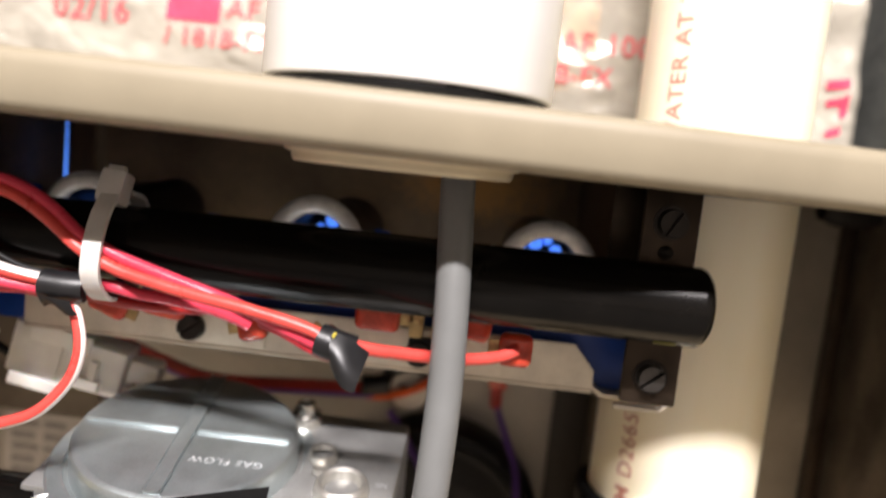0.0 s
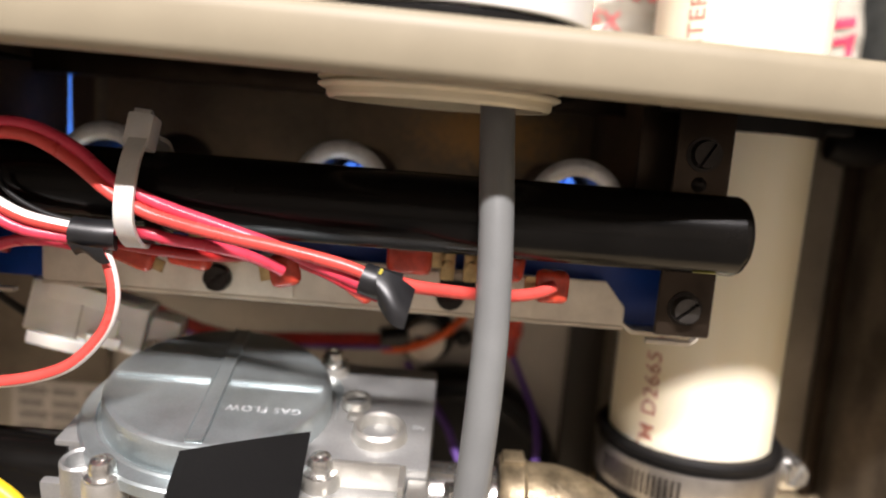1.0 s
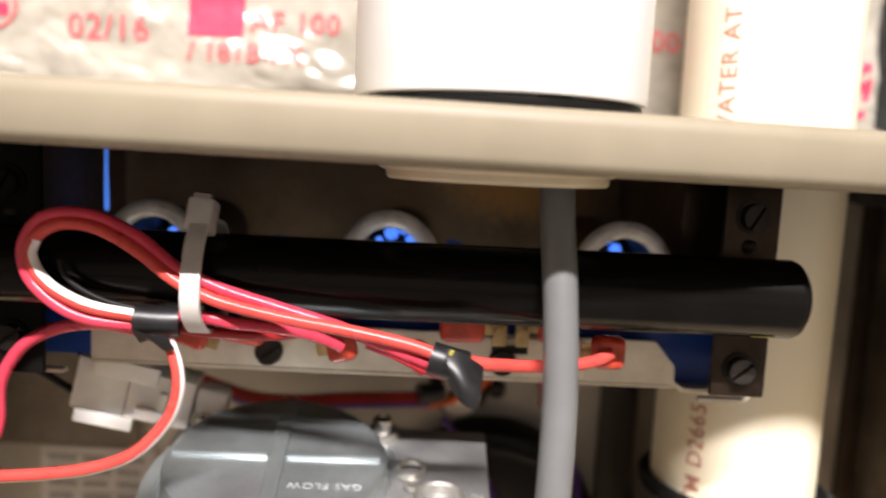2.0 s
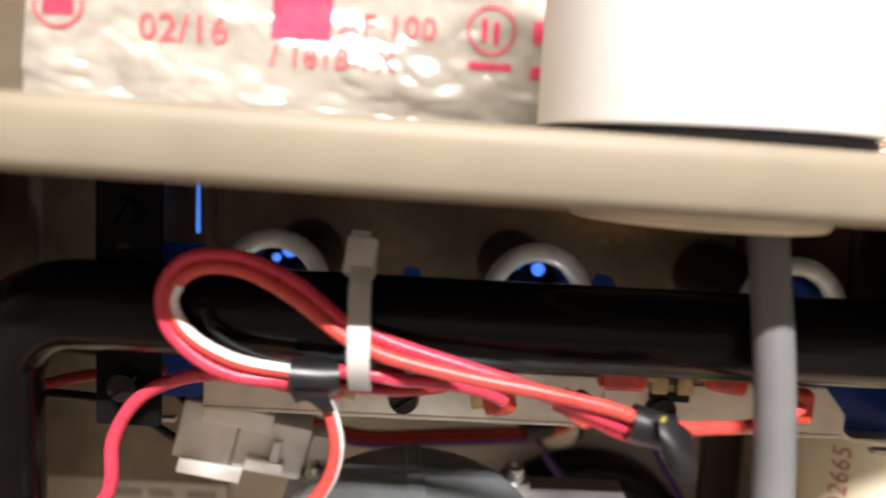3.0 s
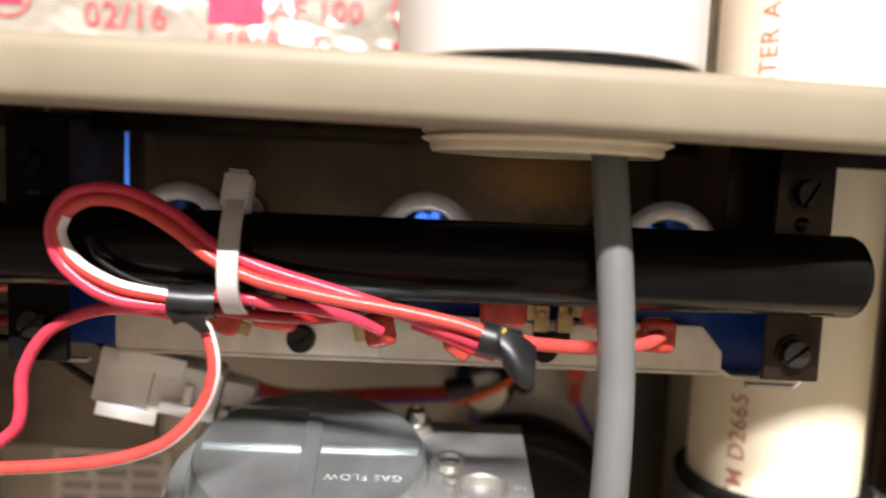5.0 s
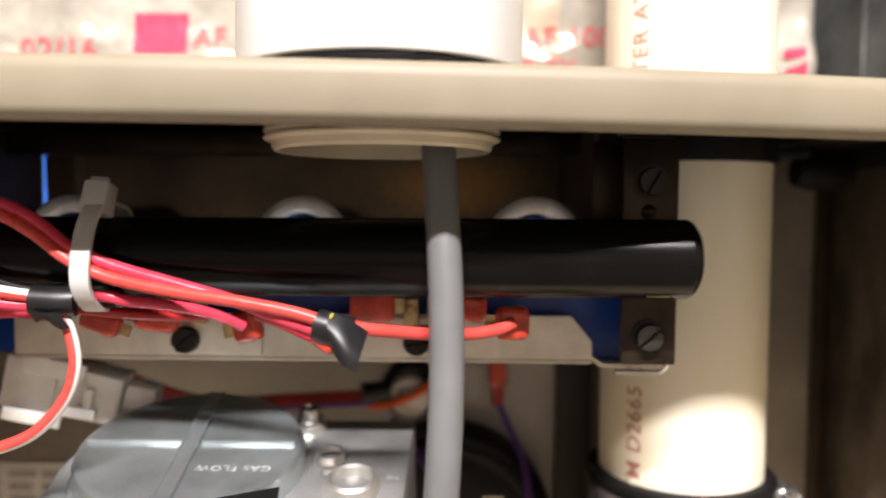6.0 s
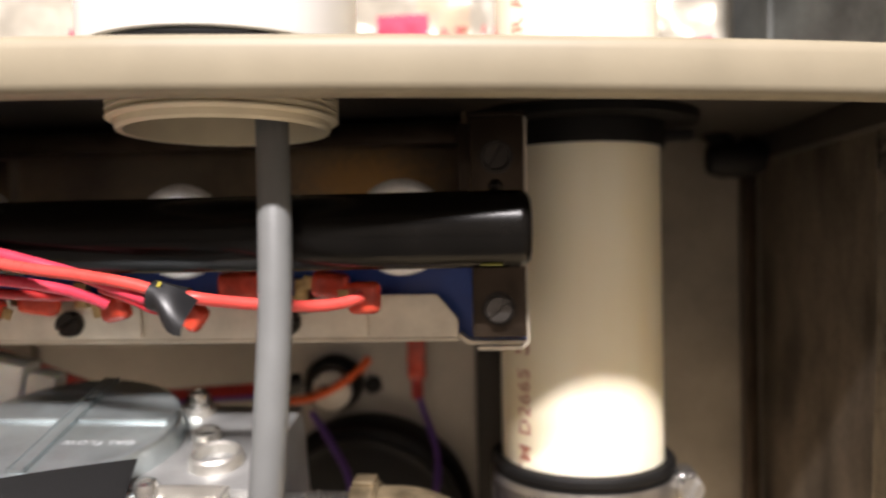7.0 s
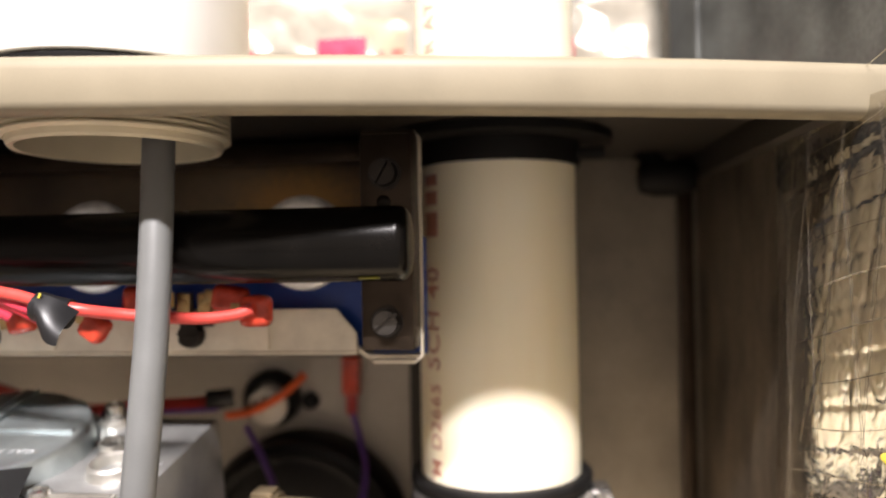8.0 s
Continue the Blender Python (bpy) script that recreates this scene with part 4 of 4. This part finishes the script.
def igniter_side():
    g = thing("rollout_switch", (-0.0109, 0.29, 0.4946), "round white ceramic switch with an orange wire across it", "switch")
    part("bezel", lathe([(0.0085, 0), (0.0130, 0), (0.0130, 0.006), (0.0110, 0.008), (0.0085, 0.008)], (-0.0112, BACK - 0.001, 0.4960), (0, -1, 0), 40, True), BLACK_PLASTIC, g)
    part("disc", lathe([(0, 0.0105), (0.0078, 0.0105), (0.0088, 0.0098), (0.0090, 0.004)], (-0.0110, BACK - 0.001, 0.4935), (0, -1, 0), 40), CERAMIC, g, "white ceramic disc")
    part("spade", box(-0.0150, -0.0105, BACK - 0.0130, BACK - 0.0118, 0.4935, 0.4965, 0.0004), STEEL, g)
    wire("wire", [(-0.0290, 0.2870, 0.4900), (-0.0180, 0.2850, 0.4920), (-0.0060, 0.2850, 0.4975), (0.0020, 0.2870, 0.5035), (0.0060, 0.2900, 0.5080)], ORANGE, "orange wire across the ceramic switch", 0.0019)
    k = thing("black_button", (0.0058, 0.297, 0.494), "small black round button on the back panel", "button")
    part("cap", lathe([(0, 0.004), (0.0030, 0.0038), (0.0040, 0.0025), (0.0042, 0)], (0.0060, BACK, 0.4945), (0, -1, 0), 24), BLACK_PLASTIC, k)
    s = thing("terminal_sleeve", (0.0272, 0.292, 0.5043), "upright orange terminal sleeve with a purple wire below", "wire terminal", "terminal sleeves")
    part("sleeve", box(0.0232, 0.0312, 0.2890, 0.2940, 0.4985, 0.5160, 0.0016), TERMINAL, s)
    part("barrel", rod((0.0272, 0.2915, 0.4990), (0.0272, 0.2915, 0.4900), 0.0026), DARK_RED, s)
    wire("wire", [(0.0272, 0.2915, 0.4920), (0.0320, 0.2850, 0.4820), (0.0375, 0.2720, 0.4710), (0.0380, 0.2580, 0.4600), (0.0330, 0.2480, 0.4500), (0.0200, 0.2440, 0.4470), (0.0080, 0.2500, 0.4560), (0.0010, 0.2620, 0.4670), (-0.0090, 0.2740, 0.4770), (-0.0180, 0.2820, 0.4860)], PURPLE, "purple wire sagging between two terminals", 0.0015)
    b = thing("blower_housing", (0.01, 0.27, 0.44), "black plastic housing low on the back panel", "housing")
    part("shell", lathe([(0, 0.0200), (0.0400, 0.0200), (0.0452, 0.0180), (0.0475, 0.0130), (0.0475, 0.0), (0, 0.0)], (0.0045, BACK - 0.001, 0.4345), (0, -1, 0), 64), BLACK_PLASTIC, b)
    part("rim", lathe([(0.0380, 0.0), (0.0380, 0.0030), (0.0410, 0.0030), (0.0410, 0.0)], (0.0045, BACK - 0.0212, 0.4345), (0, -1, 0), 64, True), BLACK_PLASTIC, b)
    # harness along the back panel
    for j, (mat, dz) in enumerate(((DARK_RED, 0.0), (DARK_RED, -0.0022), (PURPLE, -0.0042))):
        wire("wire", [(-0.1750, 0.2500, 0.5280 + dz), (-0.1500, 0.2540, 0.5200 + dz), (-0.1300, 0.2580, 0.5125 + dz), (-0.1100, 0.2600, 0.5045 + dz), (-0.0880, 0.2620, 0.4985 + dz), (-0.0550, 0.2640, 0.5000 + dz), (-0.0350, 0.2650, 0.5010 + dz), (-0.0240, 0.2660, 0.5015 + dz)], mat, "dark red wire of the harness behind the valve" if j < 2 else "purple wire of the harness behind the valve", 0.0013)
    t = tape_wrap([(-0.0290, 0.2660, 0.5010), (-0.0230, 0.2680, 0.5010), (-0.0190, 0.2700, 0.5015)], 0.0042, 1.0, "black tape round the harness")
    wire("wire", [(-0.2100, 0.2300, 0.5350), (-0.1850, 0.2320, 0.5405), (-0.1650, 0.2330, 0.5440), (-0.1450, 0.2350, 0.5440), (-0.1300, 0.2400, 0.5420)], RED_WIRE, "orange-red wire running behind the bracket", 0.0017)
    wire("wire", [(-0.2100, 0.2280, 0.5420), (-0.1850, 0.2300, 0.5460), (-0.1650, 0.2300, 0.5470), (-0.1450, 0.2330, 0.5460)], BLACK_WIRE, "black wire running behind the bracket", 0.0017)
    wire("wire", [(-0.2100, 0.2350, 0.5300), (-0.1850, 0.2350, 0.5330), (-0.1650, 0.2330, 0.5310), (-0.1500, 0.2300, 0.5240), (-0.1400, 0.2260, 0.5180)], BLACK_WIRE, "thin dark wire into the white connector", 0.0012)


igniter_side()


def connector():
    c = thing("plug_connector", (-0.12, 0.215, 0.51), "white nylon multi-pin plug connector hanging on its wires", "connector")
    m = Matrix.Translation((-0.1215, 0.2150, 0.5155)) @ Matrix.Rotation(radians(13), 4, "Y") @ Matrix.Rotation(radians(8), 4, "Z")
    part("socket", moved(box(-0.0190, -0.0020, -0.0060, 0.0080, -0.0090, 0.0090, 0.0012), m), WHITE_NYLON, c)
    part("plug", moved(box(-0.0018, 0.0190, -0.0070, 0.0070, -0.0085, 0.0080, 0.0012), m), WHITE_NYLON, c)
    part("latch", moved(box(-0.0130, 0.0070, -0.0085, -0.0062, 0.0045, 0.0105, 0.0008), m), WHITE_NYLON, c)
    part("latch", moved(box(-0.0165, 0.0020, -0.0080, -0.0062, -0.0125, -0.0080, 0.0006), m), WHITE_NYLON, c)
    part("lock_arm", moved(box(0.0020, 0.0130, -0.0100, -0.0072, -0.0070, -0.0030, 0.0006), m), WHITE_NYLON, c)
    part("lock_arm", moved(box(0.0085, 0.0112, -0.0100, -0.0072, -0.0028, 0.0035, 0.0005), m), WHITE_NYLON, c)
    part("rear_body", moved(box(0.0192, 0.0300, -0.0050, 0.0055, -0.0060, 0.0060, 0.0025), m), WHITE_NYLON, c)


connector()


# ---- the gas valve ----
def gas_valve():
    tilt = Matrix.Translation((-0.0682, 0.1835, 0.5065)) @ Matrix.Rotation(radians(11), 4, "X")
    v = thing("gas_valve", (-0.06, 0.18, 0.44), "cast metal gas valve with a round crossed cap", "gas valve")

    def add(name, bm, mat, parent=None, label="", smooth=40):
        return part(name, moved(bm, tilt), mat, parent or v, label, smooth)

    capped = Matrix.Translation((0, 0.0022, -0.0002)) @ tilt @ Matrix.Rotation(radians(4), 4, "Z") @ Matrix.Rotation(radians(2), 4, "Y") @ Matrix.Rotation(radians(2.5), 4, "X") @ Matrix.Diagonal((1.07, 1.045, 1, 1)) @ tilt.inverted()

    def crown(name, bm, mat, parent, label="", smooth=40):
        return part(name, moved(moved(bm, tilt), capped), mat, parent, label, smooth)

    body = add("body", box(-0.0400, 0.0640, -0.0200, 0.0365, -0.0480, -0.0104, 0.0012), CAST_DULL, None, "grey die-cast body")
    add("front_ledge", box(-0.0400, 0.0640, -0.0290, -0.0202, -0.0480, -0.0175, 0.0012), CAST_DULL, body)
    add("front_rim", box(0.0335, 0.0562, -0.0206, -0.0190, -0.0180, -0.0096, 0.0005), CAST_WARM, body)
    add("front_rim", box(0.0562, 0.0578, -0.0290, -0.0190, -0.0300, -0.0098, 0.0005), CAST_WARM, body)
    add("side_block", box(0.0585, 0.0645, -0.0300, -0.0206, -0.0480, -0.0130, 0.0008), CAST_WARM, body)
    cap = crown("cap", lathe([(0, 0), (0.0284, 0), (0.0293, -0.0002), (0.0301, -0.0007), (0.0306, -0.0017), (0.0308, -0.0030), (0.0312, -0.0095), (0.0312, -0.0105)], seg=96), CAST, v, "round pressed aluminium cap", 30)
    crown("rim", lathe([(0.0309, -0.0100), (0.0309, -0.0092), (0.0322, -0.0092), (0.0325, -0.0084), (0.0331, -0.0088), (0.0364, -0.0092), (0.0371, -0.0098), (0.0372, -0.0130), (0.0300, -0.0130)], seg=96), CAST, cap, "", 25)
    crown("rib", box(-0.0286, -0.0026, -0.0009, 0.0009, -0.0004, 0.0012, 0.0006), CAST, cap)
    crown("rib", box(0.0026, 0.0286, -0.0009, 0.0009, -0.0004, 0.0012, 0.0006), CAST, cap)
    crown("rib", joined(box(-0.0022, 0.0022, -0.0286, 0.0286, -0.0004, 0.0010, 0.0005), box(-0.0023, -0.0017, -0.0286, 0.0286, 0.0006, 0.0016, 0.0002), box(0.0017, 0.0023, -0.0286, 0.0286, 0.0006, 0.0016, 0.0002)), CAST, cap)
    crown("lettering", lettering("GAS FLOW", 0.0036, lambda a, b: Vector((0.0240 - a, -0.0118 - b, 0.0002)), 1.15), LETTERS, cap, "raised cast letters", 0)
    tower = add("port_tower", lathe([(0.0054, -0.0098), (0.0058, -0.0072), (0.0068, -0.0066), (0.0078, -0.0074), (0.0082, -0.0102), (0.0092, -0.0112), (0.0054, -0.0112)], (0.0487, -0.0052, 0), seg=40, closed=True), CAST_WARM, body, "raised round port")
    add("port_plug", lathe([(0, -0.0100), (0.0056, -0.0100)], (0.0487, -0.0052, 0), seg=32), CAST_DULL, tower)
    add("port_ring", lathe([(0.0034, -0.0090), (0.0036, -0.0072), (0.0044, -0.0072), (0.0046, -0.0100)], (0.0398, 0.0095, 0), seg=28, closed=True), CAST_WARM, body)
    add("port_ring", lathe([(0, -0.0085), (0.0022, -0.0085), (0.0028, -0.0100)], (0.0405, 0.0030, 0), seg=24), CAST_WARM, body)
    for x, y, z in ((-0.0208, -0.0312, -0.0082), (0.0342, -0.0200, -0.0097), (0.0290, 0.0300, -0.0040), (-0.0310, 0.0280, -0.0050)):
        b = add("boss", lathe([(0.0062, z - 0.024), (0.0056, z - 0.005), (0.0050, z - 0.0036), (0, z - 0.0035)], (x, y, 0), seg=28), CAST_WARM, body)
        s = add("screw", lathe([(0, z + 0.0004), (0.0010, z + 0.0004), (0.0014, z + 0.0016), (0.0028, z + 0.0012), (0.0036, z - 0.0004), (0.0036, z - 0.0026), (0.0048, z - 0.0028), (0.0048, z - 0.0034)], (x, y, 0), seg=24), STEEL, b, "bright pan-head screw")
    add("left_boss", lathe([(0.0036, -0.0150), (0.0038, -0.0104), (0.0046, -0.0098), (0.0053, -0.0104), (0.0062, -0.0300), (0.0036, -0.0300)], (-0.0285, -0.0275, 0), seg=36, closed=True), CAST_DULL, body)
    add("left_boss_floor", lathe([(0, -0.0142), (0.0037, -0.0142)], (-0.0285, -0.0275, 0), seg=24), CAST_DULL, body)
    add("dial_screw", lathe([(0, 0.0012), (0.0018, 0.0012), (0.0022, 0.0030), (0.0034, 0.0030), (0.0038, 0.0018), (0.0046, 0.0018), (0.0050, 0)], (0.0400, -0.0285, -0.0215), (0, -1, 0.4), 28), CAST_WARM, body)
    add("dial_screw", lathe([(0, 0.0035), (0.0044, 0.0035), (0.0060, 0.0022), (0.0064, 0)], (0.0495, -0.0286, -0.0225), (0, -1, 0.5), 28), CAST_WARM, body)
    add("stamp", lettering("8N", 0.0030, lambda a, b: Vector((0.0580 + a, -0.0020 + b * 1.2, -0.0096)), 1.0), LETTERS, body, "small raised mark", 0)
    def flap(u, v):
        top = Vector((-0.0669, 0.1490, 0.5003)).lerp(Vector((-0.0375, 0.1680, 0.5001)), u)
        low = Vector((-0.0695, 0.1380, 0.4800)).lerp(Vector((-0.0381, 0.1500, 0.4740)), u)
        return top.lerp(low, v) + Vector((0, -0.0012 * math.sin(math.pi * v), 0.0003 * math.sin(3 * u)))

    bm = sheet(flap, 30, 20)
    bmesh.ops.solidify(bm, geom=bm.faces[:], thickness=0.0008)
    part("cover_flap", bm, RUBBER, v, "black tape flap over the valve's front")
    lab = part("side_label", box(-0.2000, -0.1480, BACK - 0.0024, BACK - 0.0020, 0.4250, 0.4585), GREY_PAPER, v, "grey label with unreadable print")
    for r in range(5):
        for c2 in range(3):
            part("print", box(-0.1960 + 0.0155 * c2, -0.1835 + 0.0155 * c2 - 0.002 * ((r + c2) % 2), BACK - 0.0030, BACK - 0.0025, 0.4280 + 0.0060 * r, 0.4312 + 0.0060 * r), GREY_INK, lab)


gas_valve()


def outlet_elbow():
    e = thing("pipe_elbow", (0.03, 0.195, 0.44), "rough malleable iron pipe elbow on the valve outlet", "pipe elbow")
    y, z = 0.1960, 0.4700
    part("bend", sweep([(0.0240, y, z), (0.0380, y, z - 0.0010), (0.0500, y, z - 0.0080), (0.0560, y, z - 0.0220), (0.0565, y, z - 0.0600)], 0.0132, 28, 8), IRON, e)
    part("collar", lathe([(0.0120, 0.0), (0.0142, 0.0003), (0.0152, 0.0015), (0.0152, 0.0075), (0.0140, 0.0088), (0.0120, 0.0088)], (0.0175, y, z), (1, 0, 0), 36, True), IRON, e)
    part("collar_nub", box(0.0185, 0.0255, y - 0.0040, y + 0.0040, z + 0.0145, z + 0.0160, 0.0006), IRON, e)
    part("nipple", rod((-0.0060, y, z), (0.0176, y, z), 0.0108), STEEL, e, "threaded bright nipple")
    for k in range(7):
        part("thread", lathe([(0.0108, -0.0005), (0.0114, 0), (0.0108, 0.0005)], (0.0040 + 0.0018 * k, y, z), (1, 0, 0), 32), STEEL, e)
    b = thing("terminal_block", (0.007, 0.17, 0.47), "small bright metal terminal block beside the valve", "terminal block")
    part("body", box(0.0005, 0.0120, 0.1700, 0.1800, 0.4700, 0.4832, 0.0008), STEEL, b)
    part("clip", box(0.0020, 0.0105, 0.1690, 0.1740, 0.4834, 0.4850, 0.0005), STEEL, b)


outlet_elbow()
wire("wire", [(-0.1500, 0.1560, 0.4950), (-0.1300, 0.1520, 0.4915), (-0.1150, 0.1500, 0.4865), (-0.1060, 0.1490, 0.4790), (-0.1000, 0.1500, 0.4600)], YELLOW, "yellow wire below the manifold's bend", 0.0022)

# ---- above the shelf ----
BAG_X0, BAG_X1 = -0.245, 0.1715


def bag_place(x, s):
    """The film sleeve's skin: s goes from its underside up the front to its top."""
    prof = [(0.372, 0.6092), (0.312, 0.6096), (0.2965, 0.6125), (0.2965, 0.6240), (0.2985, 0.6390), (0.300, 0.6550), (0.302, 0.6800), (0.312, 0.7150), (0.340, 0.7500), (0.400, 0.7700)]
    f = s * (len(prof) - 1)
    k = min(int(f), len(prof) - 2)
    t = f - k
    y, z = prof[k][0] * (1 - t) + prof[k + 1][0] * t, prof[k][1] * (1 - t) + prof[k + 1][1] * t
    w = 0.0028 * noise.noise((x * 20 + s * 3, s * 6, 2)) + 0.0012 * noise.noise((x * 55 - s * 9, s * 12 + x * 22, 7)) + 0.0011 * (0.5 - abs(noise.noise((x * 62 + s * 10, s * 11 - x * 40, 4))))
    end = min(1, max(0, (BAG_X1 - x) / 0.012), max(0, (x - BAG_X0) / 0.012))
    return Vector((x, y + w + 0.02 * (1 - end) ** 2, z + lip_drop(x) + 0.4 * w))


def bag_at(x, z):
    """The skin's point at a height on its front."""
    s0, s1 = 0.22, 0.80
    for _ in range(22):
        m = (s0 + s1) / 2
        if bag_place(x, m).z < z:
            s0 = m
        else:
            s1 = m
    return bag_place(x, s0) + Vector((0, -0.0008, 0))


def film_sleeve():
    d = thing("flexible_duct", (-0.04, 0.36, 0.607), "insulated flexible duct in crinkled clear metallised film with red print", "duct")
    part("sleeve", sheet(lambda u, v: bag_place(BAG_X0 + (BAG_X1 - BAG_X0) * u, v), 420, 150), FILM, d, "", 0)
    for k in range(3):
        x = -0.1345 + 0.1455 * (k - 0) - 0.0
        if k == 2:
            x = 0.1565 - 0.0
            break
        lines = (("AF 100", x + 0.0262, 0.6465, 0.0128), ("/ 181B-FX", x + 0.0000, 0.6330, 0.0115), ("02/16", x - 0.0520, 0.6400, 0.0150))[: 3 - k]
        for text, x0, z0, size in lines:
            part("lettering", lettering(text, size, lambda a, b: bag_at(x0 + a, z0 + b + lip_drop(x0) * 0.3), 1.05), PALE_INK, d, "red printed letters", 0)
        part("print_block", sheet(lambda u, v: bag_at(x + 0.0235 * u, 0.6440 + 0.0180 * v), 40, 30), INK, d, "solid red printed block", 0)
        for cx, cz, r in ((x + 0.0865, 0.6520, 0.0098),):
            part("print_ring", sheet(lambda u, v: bag_at(cx + (r - 0.0013 * v) * math.cos(u * 2 * math.pi), cz + (r - 0.0013 * v) * math.sin(u * 2 * math.pi)), 40, 1), PALE_INK, d, "red printed ring", 0)
            part("print_bar", sheet(lambda u, v: bag_at(cx - 0.0040 + 0.0024 * u, cz - 0.0045 + 0.009 * v), 4, 6), INK, d, "red printed mark", 0)
            part("print_bar", sheet(lambda u, v: bag_at(cx + 0.0008 + 0.0024 * u, cz - 0.0055 + 0.009 * v), 4, 6), INK, d, "red printed mark", 0)
            part("print_bar", sheet(lambda u, v: bag_at(cx - 0.0085 + 0.017 * u, cz - 0.0155 + 0.003 * v), 10, 3), INK, d, "red printed mark", 0)
        part("print_bar", sheet(lambda u, v: bag_at(x + 0.1030 + 0.0150 * u, 0.6480 + 0.0085 * v), 10, 5), INK, d, "red printed mark", 0)
        part("print_bar", sheet(lambda u, v: bag_at(x + 0.1030 + 0.0130 * u, 0.6340 + 0.0050 * v), 10, 5), INK, d, "red printed mark", 0)
    for x, z, w, h in ((0.1490, 0.6405, 0.0100, 0.0040), (0.1500, 0.6335, 0.0080, 0.0030), (0.1560, 0.6290, 0.0030, 0.0090), (0.1510, 0.6210, 0.0060, 0.0030)):
        part("print_bar", sheet(lambda u, v: bag_at(x + w * u, z + h * v + 0.002 * u), 10, 5), INK, d, "red printed mark", 0)
    part("inner_core", sheet(lambda u, v: bag_at(0.0290 + 0.024 * u, 0.6300 + 0.040 * v) + Vector((0, 0.0008, 0)), 30, 30), TAN, d, "tan core showing through the film", 0)
    cx, cz, r = -0.2175, 0.6525, 0.0098
    part("print_ring", sheet(lambda u, v: bag_at(cx + (r - 0.0013 * v) * math.cos(u * 2 * math.pi), cz + (r - 0.0013 * v) * math.sin(u * 2 * math.pi)), 40, 1), PALE_INK, d, "red printed ring", 0)
    part("print_bar", sheet(lambda u, v: bag_at(cx - 0.0060 + 0.012 * u, cz - 0.0040 + 0.006 * v), 8, 5), INK, d, "red printed mark", 0)


film_sleeve()
dd = thing("metal_duct", (0.18, 0.28, 0.61), "dark grey sheet-metal duct wall above the shelf", "duct")
part("wall", sheet(lambda u, v: Vector((0.176 + 0.036 * u + 0.012 * math.sin(u * 3.1), 0.330 - 0.20 * u, 0.6062 + 0.40 * v)), 30, 20), DARK_DUCT, dd, "", 0)
part("seam", sweep([(0.1815, 0.2960, 0.607), (0.1815, 0.2960, 0.80), (0.1815, 0.2960, 1.0)], 0.0012, 8, 3), DARK_DUCT, dd)
solid("upright_post", box(-0.2440, -0.2340, 0.2950, 0.3050, 0.6135, 1.19, 0.001), GALV, "galvanised upright post beside the duct", "post")
solid("paint_mark", moved(box(-0.0030, 0.0030, -0.0003, 0.0003, -0.0004, 0.0004, 0.0002), Matrix.Translation((0.0635, PY - 0.0052, PZ - PR + 0.0012)) @ Matrix.Rotation(radians(60), 4, "X")), DULL_GREEN, "yellow-green paint mark under the manifold's end", "mark")
